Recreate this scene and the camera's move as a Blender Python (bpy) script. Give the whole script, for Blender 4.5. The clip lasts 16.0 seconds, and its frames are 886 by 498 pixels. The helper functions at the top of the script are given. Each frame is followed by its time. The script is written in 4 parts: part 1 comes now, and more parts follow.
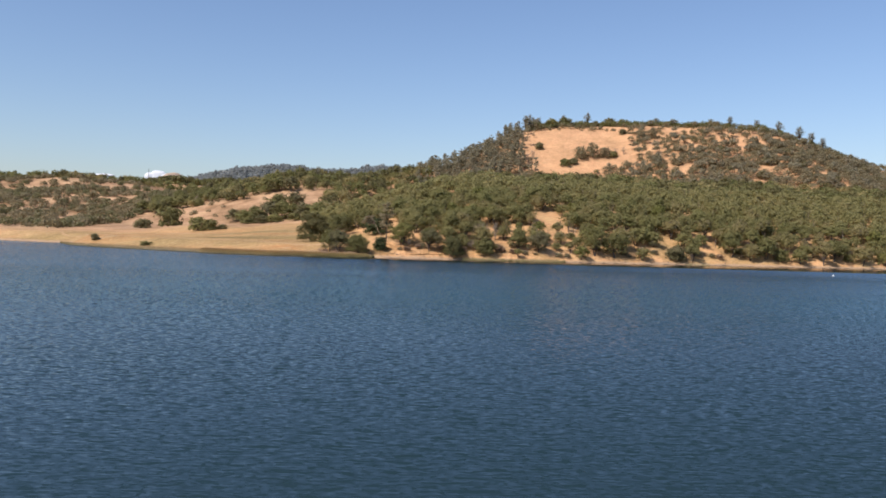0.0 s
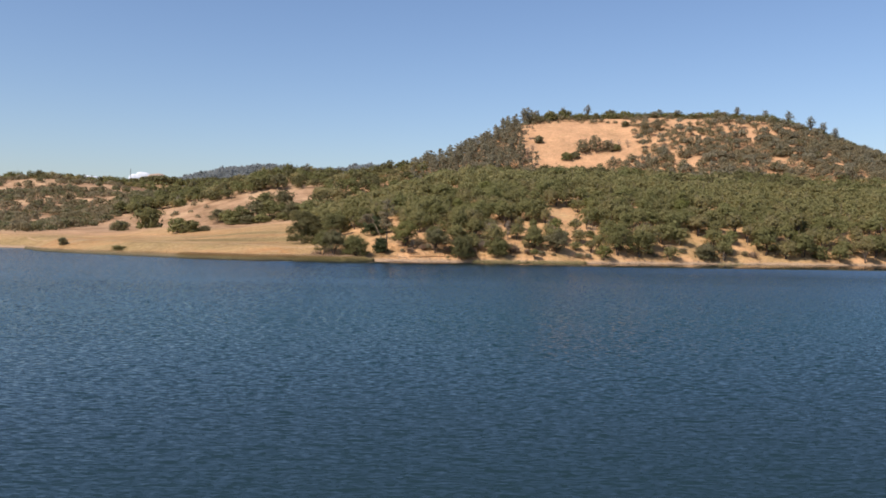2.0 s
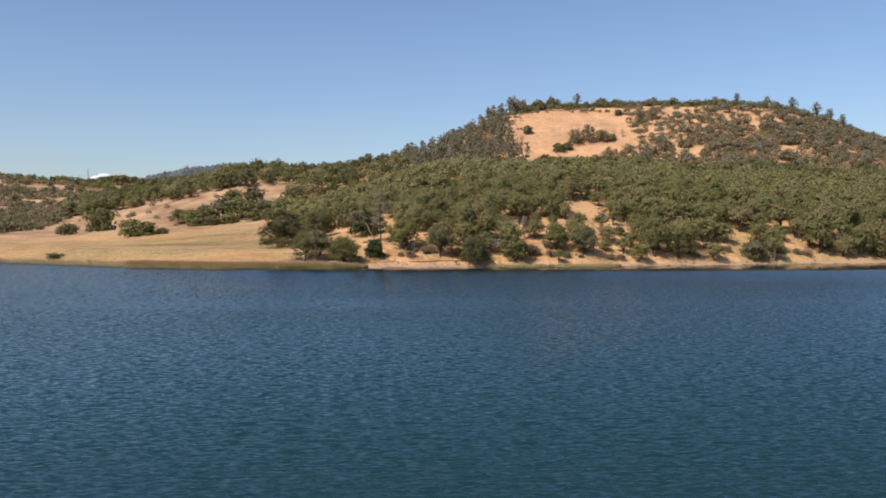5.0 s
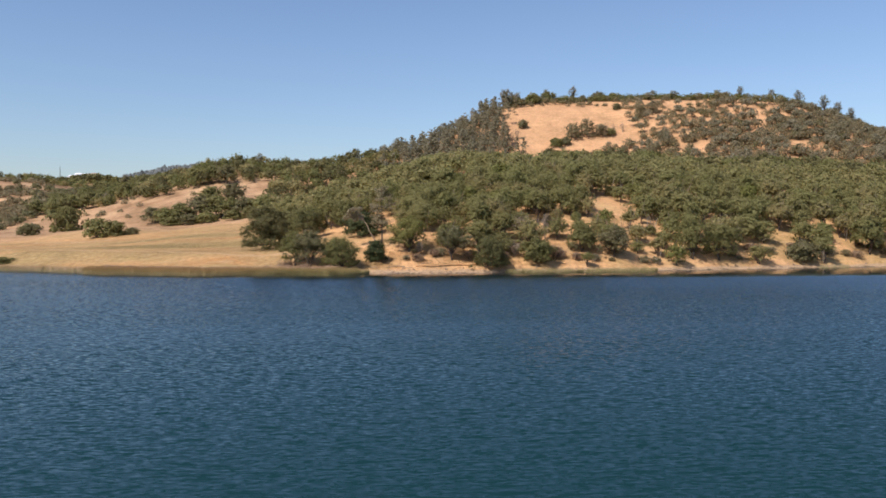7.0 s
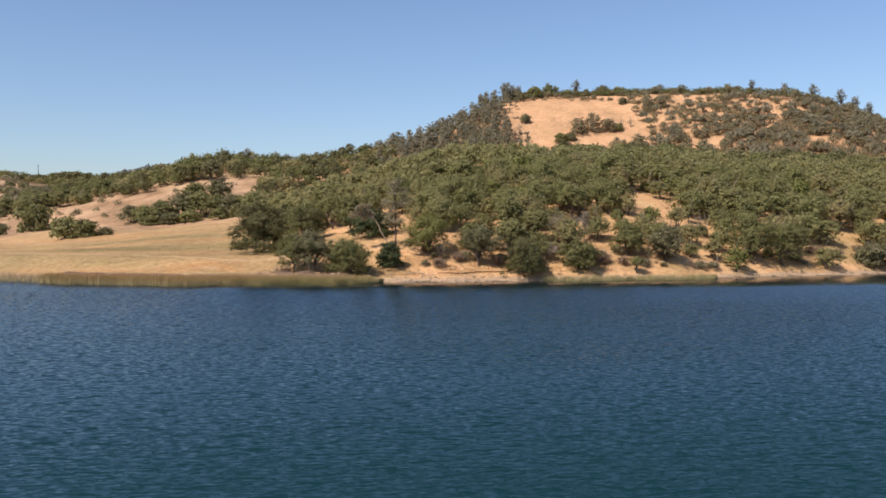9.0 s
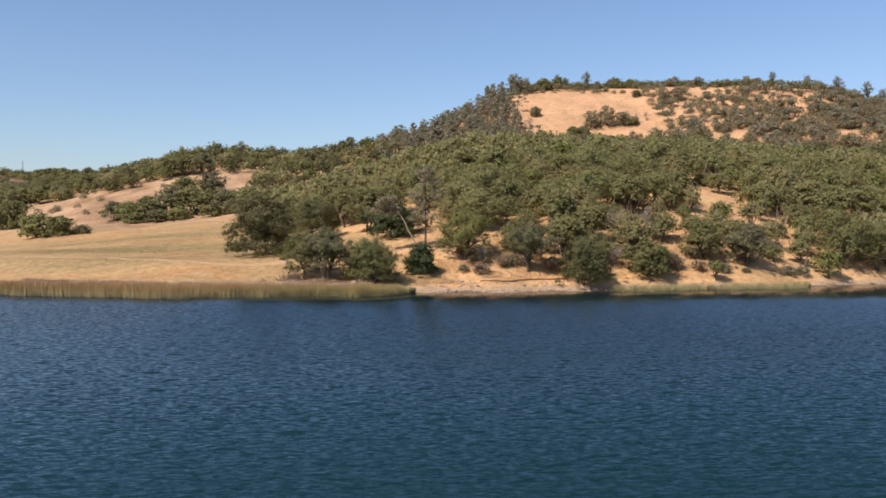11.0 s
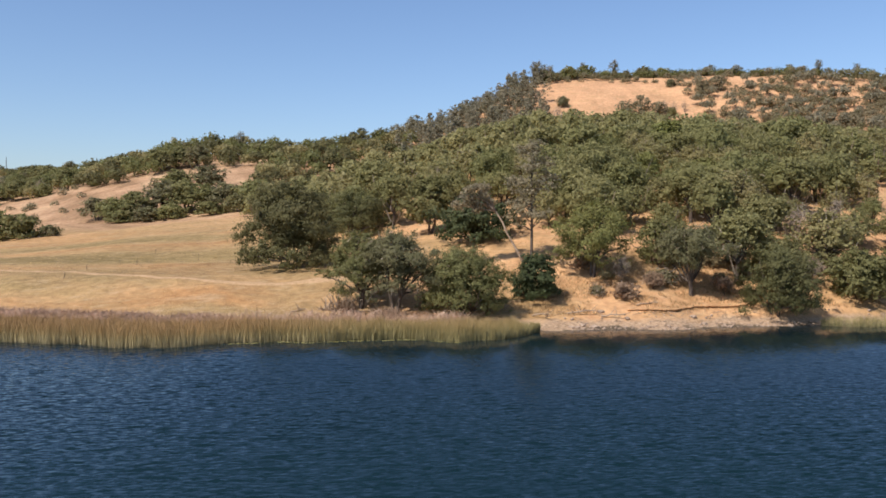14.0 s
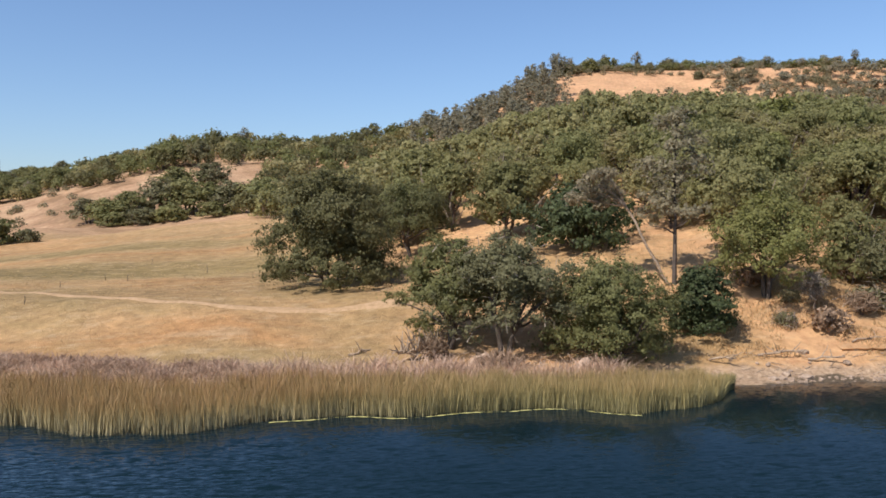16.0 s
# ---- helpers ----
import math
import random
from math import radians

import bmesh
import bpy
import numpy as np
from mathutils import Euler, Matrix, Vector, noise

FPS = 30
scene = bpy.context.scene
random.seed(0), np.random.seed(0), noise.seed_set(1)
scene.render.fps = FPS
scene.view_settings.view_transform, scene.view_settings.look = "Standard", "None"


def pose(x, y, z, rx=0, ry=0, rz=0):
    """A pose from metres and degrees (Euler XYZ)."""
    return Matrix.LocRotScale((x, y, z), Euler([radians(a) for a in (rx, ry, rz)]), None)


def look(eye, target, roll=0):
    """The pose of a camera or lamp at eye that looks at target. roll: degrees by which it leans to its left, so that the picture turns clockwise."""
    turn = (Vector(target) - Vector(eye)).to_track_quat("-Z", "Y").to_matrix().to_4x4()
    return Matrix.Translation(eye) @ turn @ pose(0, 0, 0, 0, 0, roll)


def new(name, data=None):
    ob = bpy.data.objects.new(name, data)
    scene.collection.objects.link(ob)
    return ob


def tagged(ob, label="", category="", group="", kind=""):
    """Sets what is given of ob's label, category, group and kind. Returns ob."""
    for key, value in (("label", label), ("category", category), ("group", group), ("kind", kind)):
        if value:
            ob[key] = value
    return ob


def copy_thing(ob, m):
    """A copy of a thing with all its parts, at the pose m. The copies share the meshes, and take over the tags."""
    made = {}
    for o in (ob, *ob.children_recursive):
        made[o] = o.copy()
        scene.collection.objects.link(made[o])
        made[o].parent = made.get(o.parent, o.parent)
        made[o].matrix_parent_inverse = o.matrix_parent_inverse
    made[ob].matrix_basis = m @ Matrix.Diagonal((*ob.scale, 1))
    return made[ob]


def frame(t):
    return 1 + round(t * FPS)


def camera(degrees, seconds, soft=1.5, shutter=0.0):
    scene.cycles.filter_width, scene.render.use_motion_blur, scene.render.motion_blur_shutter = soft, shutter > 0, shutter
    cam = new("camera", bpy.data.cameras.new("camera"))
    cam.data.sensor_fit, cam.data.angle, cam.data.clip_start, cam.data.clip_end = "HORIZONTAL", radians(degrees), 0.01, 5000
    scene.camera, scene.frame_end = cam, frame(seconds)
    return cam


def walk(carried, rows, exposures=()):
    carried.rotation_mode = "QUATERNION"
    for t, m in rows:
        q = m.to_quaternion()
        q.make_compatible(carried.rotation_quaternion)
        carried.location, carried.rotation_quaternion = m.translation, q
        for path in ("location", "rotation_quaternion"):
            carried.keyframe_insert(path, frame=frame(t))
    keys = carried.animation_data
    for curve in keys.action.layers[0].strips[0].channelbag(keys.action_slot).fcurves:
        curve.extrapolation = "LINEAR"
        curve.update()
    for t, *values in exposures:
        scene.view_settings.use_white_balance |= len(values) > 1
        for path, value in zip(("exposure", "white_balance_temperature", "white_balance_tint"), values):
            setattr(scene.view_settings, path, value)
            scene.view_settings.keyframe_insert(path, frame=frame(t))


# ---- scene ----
cam = camera(55.0, 16.0, soft=1.68)
# seconds, x, y, z in metres; yaw to the left, pitch up and roll in degrees
ROWS = [
    (0.0, -0.00, -0.01, 9.50, -1.345, -1.058, 1.753),
    (0.5, -1.49, 8.16, 9.53, -1.500, -1.065, 1.600),
    (1.0, -2.94, 16.35, 9.55, -1.693, -1.081, 1.429),
    (1.5, -4.38, 24.54, 9.58, -1.920, -1.104, 1.248),
    (2.0, -5.80, 32.73, 9.62, -2.175, -1.129, 1.065),
    (2.5, -7.21, 40.90, 9.65, -2.458, -1.149, 0.890),
    (3.0, -8.62, 49.03, 9.69, -2.770, -1.162, 0.725),
    (3.5, -10.04, 57.12, 9.72, -3.114, -1.171, 0.568),
    (4.0, -11.45, 65.17, 9.74, -3.486, -1.185, 0.427),
    (4.5, -12.83, 73.15, 9.75, -3.871, -1.201, 0.313),
    (5.0, -14.17, 81.09, 9.75, -4.256, -1.218, 0.227),
    (5.5, -15.47, 88.98, 9.74, -4.626, -1.232, 0.169),
    (6.0, -16.75, 96.83, 9.74, -4.974, -1.241, 0.136),
    (6.5, -18.00, 104.66, 9.74, -5.293, -1.243, 0.121),
    (7.0, -19.25, 112.47, 9.76, -5.584, -1.239, 0.118),
    (7.5, -20.49, 120.27, 9.77, -5.851, -1.233, 0.122),
    (8.0, -21.74, 128.06, 9.78, -6.101, -1.232, 0.129),
    (8.5, -22.98, 135.83, 9.78, -6.331, -1.228, 0.139),
    (9.0, -24.19, 143.55, 9.76, -6.539, -1.221, 0.155),
    (9.5, -25.38, 151.22, 9.71, -6.721, -1.224, 0.177),
    (10.0, -26.55, 158.87, 9.65, -6.875, -1.238, 0.203),
    (10.5, -27.74, 166.53, 9.60, -7.004, -1.254, 0.227),
    (11.0, -28.98, 174.24, 9.58, -7.112, -1.262, 0.245),
    (11.5, -30.28, 182.05, 9.59, -7.205, -1.255, 0.254),
    (12.0, -31.66, 189.96, 9.63, -7.290, -1.238, 0.257),
    (12.5, -33.09, 197.93, 9.69, -7.372, -1.228, 0.265),
    (13.0, -34.55, 205.89, 9.74, -7.455, -1.230, 0.284),
    (13.5, -36.01, 213.80, 9.77, -7.534, -1.232, 0.308),
    (14.0, -37.45, 221.62, 9.79, -7.602, -1.211, 0.328),
    (14.5, -38.88, 229.30, 9.79, -7.657, -1.160, 0.325),
    (15.0, -40.28, 236.76, 9.81, -7.691, -1.108, 0.274),
    (15.5, -41.62, 243.96, 9.85, -7.699, -1.083, 0.166),
    (16.0, -42.90, 250.88, 9.94, -7.685, -1.083, 0.016),
]
walk(cam, [(t, pose(x, y, z, 90 + pitch, 0, yaw) @ pose(0, 0, 0, 0, 0, roll)) for t, x, y, z, yaw, pitch, roll in ROWS], [(0.0, 0.16, 6350, 17), (3.5, 0.07, 6350, 16), (8.0, 0.17, 6350, 15.5), (14.0, 0.21, 6150, 15), (16.0, 0.21, 6000, 13.5)])

# ---- light ----
SUN_DIR = Vector((-0.74, -0.58, 1.05)).normalized()
world = bpy.data.worlds.new("sky")
scene.world = world
world.use_nodes = True
wn = world.node_tree
wn.nodes.clear()
sky = wn.nodes.new("ShaderNodeTexSky")
sky.sky_type = "NISHITA"
sky.sun_disc = False
sky.sun_elevation = math.asin(SUN_DIR.z)
sky.sun_rotation = math.atan2(SUN_DIR.x, SUN_DIR.y)
sky.altitude = 100
sky.air_density, sky.dust_density, sky.ozone_density = 1.05, 0.85, 4.1
back = wn.nodes.new("ShaderNodeBackground")
back.inputs["Strength"].default_value = 0.117
wout = wn.nodes.new("ShaderNodeOutputWorld")
wn.links.new(sky.outputs[0], back.inputs[0])
wn.links.new(back.outputs[0], wout.inputs[0])
sun = new("sun", bpy.data.lights.new("sun", "SUN"))
sun.data.energy, sun.data.angle, sun.data.color = 4.9, radians(0.53), (1.0, 0.935, 0.83)
sun.matrix_world = look(SUN_DIR * 100, (0, 0, 0))


# ---- materials ----
def material(name):
    m = bpy.data.materials.new(name)
    m.use_nodes = True
    t = m.node_tree
    return m, t, t.nodes["Principled BSDF"]


def node(t, kind, **values):
    n = t.nodes.new("ShaderNode" + kind)
    for k, v in values.items():
        n.inputs[k].default_value = v
    return n


def noise_at(t, scale, detail=4.0, rough=0.55, stretch=None, distortion=0.0):
    """A noise in metres: scale is cycles a metre."""
    place = t.nodes.new("ShaderNodeNewGeometry").outputs["Position"]
    if stretch:
        mp = t.nodes.new("ShaderNodeMapping")
        mp.inputs["Scale"].default_value = stretch
        t.links.new(place, mp.inputs["Vector"])
        place = mp.outputs["Vector"]
    n = node(t, "TexNoise", Scale=scale, Detail=detail, Roughness=rough, Distortion=distortion)
    t.links.new(place, n.inputs["Vector"])
    return n.outputs["Fac"]


def ramp(t, fac, *stops):
    r = t.nodes.new("ShaderNodeValToRGB")
    e = r.color_ramp.elements
    while len(e) < len(stops):
        e.new(0.5)
    for k, (at, c) in enumerate(stops):
        e[k].position = at
        e[k].color = (*c, 1) if isinstance(c, tuple) else (c, c, c, 1)
    t.links.new(fac, r.inputs["Fac"])
    return r.outputs["Color"]


def mixed(t, fac, a, b, blend="MIX"):
    m = t.nodes.new("ShaderNodeMix")
    m.data_type, m.blend_type = "RGBA", blend
    for sock, v in ((m.inputs[0], fac), (m.inputs[6], a), (m.inputs[7], b)):
        if isinstance(v, (int, float)):
            sock.default_value = v
        elif isinstance(v, tuple):
            sock.default_value = (*v, 1)
        else:
            t.links.new(v, sock)
    return m.outputs[2]


def maths(t, op, a, b=0.0):
    m = t.nodes.new("ShaderNodeMath")
    m.operation = op
    for sock, v in zip(m.inputs, (a, b)):
        if isinstance(v, (int, float)):
            sock.default_value = v
        else:
            t.links.new(v, sock)
    return m.outputs[0]


def axis(t, name):
    sep = t.nodes.new("ShaderNodeSeparateXYZ")
    t.links.new(t.nodes.new("ShaderNodeNewGeometry").outputs["Position"], sep.inputs[0])
    return sep.outputs[name]


def bump(t, b, fac, strength, distance):
    n = node(t, "Bump", Strength=strength, Distance=distance)
    t.links.new(fac, n.inputs["Height"])
    t.links.new(n.outputs[0], b.inputs["Normal"])
    return n


def make_ground():
    m, t, b = material("dry_grass_ground")
    gold = ramp(t, noise_at(t, 0.035, 6, 0.6), (0.28, (0.370, 0.242, 0.100)), (0.43, (0.451, 0.272, 0.118)), (0.56, (0.521, 0.290, 0.137)), (0.74, (0.431, 0.293, 0.136)))
    meadow = maths(t, "MULTIPLY", ramp(t, noise_at(t, 0.06, 4, 0.6, stretch=(0.22, 1.0, 1.0)), (0.33, 0.0), (0.60, 0.7)), ramp(t, maths(t, "DIVIDE", axis(t, "Y"), 450.0), (0.85, 1.0), (1.0, 0.0)))
    meadow = maths(t, "MULTIPLY", meadow, ramp(t, maths(t, "DIVIDE", axis(t, "X"), -80.0), (0.42, 0.0), (0.6, 1.0)))
    gold = mixed(t, ramp(t, maths(t, "DIVIDE", axis(t, "Y"), 1000.0), (0.40, 0.0), (0.5, 0.55)), gold, (0.385, 0.232, 0.138))
    # redder soil up on the hill
    gold = mixed(t, ramp(t, maths(t, "DIVIDE", axis(t, "Z"), 100.0), (0.2, 0.0), (0.5, 0.7)), gold, (0.52, 0.285, 0.145))
    # the open meadow: straw, olive and rusty swathes
    field = maths(t, "MULTIPLY", ramp(t, maths(t, "DIVIDE", axis(t, "X"), -80.0), (0.38, 0.0), (0.56, 1.0)), ramp(t, maths(t, "DIVIDE", axis(t, "Y"), 450.0), (0.88, 1.0), (1.0, 0.0)))
    swathe = ramp(t, noise_at(t, 0.03, 5, 0.62, stretch=(0.42, 1.1, 1.0), distortion=0.7), (0.37, (0.216, 0.151, 0.058)), (0.46, (0.304, 0.204, 0.088)), (0.53, (0.370, 0.225, 0.100)), (0.60, (0.374, 0.192, 0.076)), (0.68, (0.339, 0.251, 0.145)))
    gold = mixed(t, maths(t, "MULTIPLY", field, 0.95), gold, swathe)
    # browner slopes behind it
    slopes = maths(t, "MULTIPLY", ramp(t, maths(t, "DIVIDE", axis(t, "X"), -80.0), (0.5, 0.0), (0.9, 1.0)), ramp(t, maths(t, "DIVIDE", axis(t, "Y"), 1000.0), (0.42, 0.0), (0.5, 0.85)))
    gold = mixed(t, slopes, gold, ramp(t, noise_at(t, 0.03, 5, 0.65), (0.40, (0.190, 0.110, 0.056)), (0.49, (0.335, 0.200, 0.112)), (0.60, (0.450, 0.290, 0.165))))
    pale = mixed(t, maths(t, "MULTIPLY", meadow, 0.3), gold, (0.262, 0.200, 0.084))
    worn = mixed(t, 0.5, pale, ramp(t, noise_at(t, 0.07, 7, 0.7), (0.32, 0.28), (0.5, 0.5), (0.68, 0.72)), "OVERLAY")
    fine = mixed(t, 0.6, worn, ramp(t, noise_at(t, 0.9, 6, 0.7), (0.28, 0.22), (0.5, 0.52), (0.72, 0.80)), "OVERLAY")
    tuft = mixed(t, ramp(t, noise_at(t, 0.22, 5, 0.7, stretch=(0.6, 1.6, 1)), (0.52, 0.0), (0.72, 0.45)), fine, (0.30, 0.205, 0.085))
    tuft = mixed(t, ramp(t, noise_at(t, 3.4, 5, 0.8, stretch=(0.8, 1.3, 1)), (0.56, 0.0), (0.72, 0.22)), tuft, (0.20, 0.13, 0.06))
    tuft = mixed(t, ramp(t, noise_at(t, 0.55, 6, 0.75, stretch=(0.7, 1.5, 1)), (0.52, 0.0), (0.68, 0.5)), tuft, (0.55, 0.395, 0.225))
    # stony strip at the water, damp at its foot
    z = maths(t, "ADD", axis(t, "Z"), maths(t, "MULTIPLY", maths(t, "SUBTRACT", noise_at(t, 0.4, 4), 0.5), 1.3))
    gravel = ramp(t, noise_at(t, 3.0, 6, 0.75), (0.3, (0.200, 0.130, 0.074)), (0.5, (0.410, 0.275, 0.165)), (0.7, (0.560, 0.405, 0.262)))
    c = mixed(t, ramp(t, z, (0.55, 1.0), (1.0, 0.0)), tuft, gravel)
    c = mixed(t, ramp(t, z, (0.0, 0.85), (0.22, 0.0)), c, (0.07, 0.055, 0.035))
    # woods far up on the skyline mountains, distance haze painted in as blue-grey
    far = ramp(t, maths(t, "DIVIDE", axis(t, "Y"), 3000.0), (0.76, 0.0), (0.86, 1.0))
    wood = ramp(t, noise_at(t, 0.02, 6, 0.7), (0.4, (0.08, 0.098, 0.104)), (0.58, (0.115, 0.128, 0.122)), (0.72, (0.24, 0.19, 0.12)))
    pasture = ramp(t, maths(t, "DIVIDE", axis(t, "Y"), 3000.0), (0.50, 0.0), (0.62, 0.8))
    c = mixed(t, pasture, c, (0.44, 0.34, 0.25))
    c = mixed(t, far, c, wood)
    t.links.new(c, b.inputs["Base Color"])
    b.inputs["Roughness"].default_value = 0.95
    b.inputs["Specular IOR Level"].default_value = 0.15
    bump(t, b, noise_at(t, 2.2, 6, 0.75), 0.9, 0.25)
    return m


def make_water():
    """Wind-rippled water: the faces of the wavelets that lean to the wind show, the lee faces hide behind them."""
    m, t, b = material("lake_water")
    # body colour turns greener, then darker, with y towards the bank
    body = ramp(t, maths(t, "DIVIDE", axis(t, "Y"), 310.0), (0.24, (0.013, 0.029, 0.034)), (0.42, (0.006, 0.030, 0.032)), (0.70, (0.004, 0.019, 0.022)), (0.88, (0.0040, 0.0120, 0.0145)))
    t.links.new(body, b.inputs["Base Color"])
    b.inputs["IOR"].default_value = 1.33
    b.inputs["Roughness"].default_value = 0.09
    gust = ramp(t, noise_at(t, 0.012, 5, 0.6, stretch=(0.35, 1.0, 1), distortion=0.5), (0.34, 0.45), (0.66, 1.1))
    # sheltered under the wooded bank, still at its very foot
    y = maths(t, "DIVIDE", axis(t, "Y"), 310.0)
    lee = maths(t, "MULTIPLY", ramp(t, maths(t, "ADD", y, maths(t, "MULTIPLY", maths(t, "SUBTRACT", noise_at(t, 0.05, 4), 0.5), 0.12)), (0.76, 0.0), (0.95, 1.0)), ramp(t, maths(t, "DIVIDE", maths(t, "ADD", axis(t, "X"), 80.0), 80.0), (0.36, 0.0), (0.52, 1.0)))
    open_water = maths(t, "SUBTRACT", 1.0, maths(t, "MULTIPLY", lee, 0.8))
    power = maths(t, "MULTIPLY", gust, open_water)

    def crests(scale, stretch, level, weight):
        return maths(t, "MULTIPLY", maths(t, "MAXIMUM", maths(t, "SUBTRACT", noise_at(t, scale, 3, 0.6, stretch=stretch, distortion=0.5), level), 0.0), weight)

    waves = maths(t, "ADD", crests(2.1, (0.33, 1.0, 1), 0.555, 4.0), crests(5.5, (0.42, 1.0, 1), 0.535, 3.8))
    chop = maths(t, "MULTIPLY", maths(t, "SUBTRACT", noise_at(t, 4.2, 4, 0.7, stretch=(0.36, 1.0, 1)), 0.5), 1.05)
    waves = maths(t, "ADD", waves, chop)
    rest = maths(t, "MULTIPLY", maths(t, "ADD", maths(t, "MULTIPLY", gust, 0.02), 0.055), open_water)
    rest = maths(t, "ADD", rest, maths(t, "MULTIPLY", lee, ramp(t, y, (0.92, 0.12), (0.975, 0.0))))
    slope = maths(t, "MAXIMUM", maths(t, "ADD", maths(t, "MULTIPLY", waves, power), rest), 0.0)
    across = maths(t, "MULTIPLY", maths(t, "MULTIPLY", maths(t, "SUBTRACT", noise_at(t, 1.8, 3, 0.6), 0.5), power), 0.4)
    across = maths(t, "SUBTRACT", across, maths(t, "MULTIPLY", open_water, 0.07))
    n = node(t, "CombineXYZ", Z=1.0)
    t.links.new(across, n.inputs["X"])
    t.links.new(maths(t, "MULTIPLY", slope, -1.0), n.inputs["Y"])
    v = t.nodes.new("ShaderNodeVectorMath")
    v.operation = "NORMALIZE"
    t.links.new(n.outputs[0], v.inputs[0])
    t.links.new(v.outputs[0], b.inputs["Normal"])
    return m


def make_leaf(name, dark, light, odd, spread=1.0, thin=0.3, grain=2.2, depth=0.42):
    """Foliage whose tint varies from plant to plant, from spray to spray and from leaf to leaf."""
    m, t, b = material(name)
    info = t.nodes.new("ShaderNodeObjectInfo").outputs["Random"]
    each = t.nodes.new("ShaderNodeNewGeometry").outputs["Random Per Island"]
    c = ramp(t, each, (0.0, tuple(0.75 * d + 0.25 * g for d, g in zip(dark, light))), (1.0, tuple(0.35 * d + 0.65 * g for d, g in zip(dark, light))))
    c = mixed(t, maths(t, "MULTIPLY", info, 0.6 * spread), c, odd)
    c = mixed(t, ramp(t, noise_at(t, 0.11, 2), (0.40, 0.0), (0.66, 0.55 * spread)), c, odd)
    fine = noise_at(t, grain, 5, 0.75)
    low, high = 1 - depth, 1 + 0.75 * depth
    c = mixed(t, ramp(t, fine, (0.36, 0.0), (0.64, 1.0)), mixed(t, 1.0, c, (low, low, low), "MULTIPLY"), mixed(t, 1.0, c, (high, high, high), "MULTIPLY"))
    t.links.new(c, b.inputs["Base Color"])
    b.inputs["Roughness"].default_value = 0.6
    b.inputs["Specular IOR Level"].default_value = 0.25
    bump(t, b, fine, 0.3, 0.1)
    glow = node(t, "BsdfTranslucent")
    t.links.new(c, glow.inputs["Color"])
    mx = node(t, "MixShader", Fac=thin)
    t.links.new(b.outputs[0], mx.inputs[1])
    t.links.new(glow.outputs[0], mx.inputs[2])
    t.links.new(mx.outputs[0], t.nodes["Material Output"].inputs["Surface"])
    return m


def make_plain(name, *stops, scale=1.5, stretch=None, rough=0.9, relief=0.03):
    m, t, b = material(name)
    n = noise_at(t, scale, 5, 0.65, stretch)
    t.links.new(ramp(t, n, *stops), b.inputs["Base Color"])
    b.inputs["Roughness"].default_value = rough
    b.inputs["Specular IOR Level"].default_value = 0.2
    bump(t, b, n, 0.7, relief)
    return m


def make_reed():
    m, t, b = material("green_reed")
    each = t.nodes.new("ShaderNodeNewGeometry").outputs["Random Per Island"]
    z = maths(t, "ADD", axis(t, "Z"), maths(t, "MULTIPLY", maths(t, "SUBTRACT", each, 0.5), 0.6))
    z = maths(t, "DIVIDE", z, 1.9)
    stem = ramp(t, z, (0.0, (0.26, 0.210, 0.10)), (0.22, (0.430, 0.345, 0.175)), (0.42, (0.370, 0.275, 0.115)), (0.66, (0.320, 0.195, 0.066)), (0.9, (0.355, 0.205, 0.08)))
    # rustier tops on the broad bed, greener where it narrows
    stem = mixed(t, ramp(t, maths(t, "DIVIDE", maths(t, "ADD", axis(t, "X"), 80.0), 80.0), (0.42, 0.0), (0.58, 0.6)), stem, ramp(t, z, (0.0, (0.19, 0.17, 0.055)), (0.5, (0.285, 0.240, 0.085)), (0.9, (0.335, 0.235, 0.09))))
    c = mixed(t, 0.6, stem, ramp(t, each, (0.0, 0.24), (1.0, 0.72)), "OVERLAY")
    t.links.new(c, b.inputs["Base Color"])
    b.inputs["Roughness"].default_value = 0.6
    return m


GROUND = make_ground()
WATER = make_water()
OAK = make_leaf("oak_leaves", (0.166, 0.171, 0.057), (0.266, 0.261, 0.096), (0.262, 0.226, 0.094), 0.7, 0.5)
GREY_OAK = make_leaf("grey_oak_leaves", (0.139, 0.137, 0.058), (0.274, 0.254, 0.123), (0.241, 0.203, 0.105), 0.8, 0.46)
# blue oak's pale green, with haze over the slope lightened into it
BLUE_OAK = make_leaf("hazed_pale_oak_leaves", (0.206, 0.208, 0.072), (0.335, 0.324, 0.126), (0.318, 0.274, 0.117), 0.8, 0.5)
PALE_OAK = make_leaf("lichen_oak_leaves", (0.230, 0.214, 0.082), (0.433, 0.384, 0.157), (0.376, 0.306, 0.139), 0.8, 0.5)
DEEP_OAK = make_leaf("deep_oak_leaves", (0.101, 0.105, 0.037), (0.212, 0.203, 0.078), (0.188, 0.158, 0.069), 0.7, 0.46)
SCRUB = make_leaf("scrub_leaves", (0.148, 0.143, 0.068), (0.262, 0.236, 0.122), (0.275, 0.200, 0.108), 0.8, 0.42)
DARK = make_leaf("dark_shrub_leaves", (0.049, 0.063, 0.022), (0.102, 0.122, 0.045), (0.088, 0.098, 0.038), 0.5)
LIME = make_leaf("yellow_green_oak_leaves", (0.136, 0.150, 0.035), (0.261, 0.258, 0.074), (0.207, 0.176, 0.059), 0.6)
PINE = make_leaf("grey_pine_needles", (0.265, 0.232, 0.138), (0.430, 0.375, 0.230), (0.360, 0.292, 0.182), 0.8, 0.55)
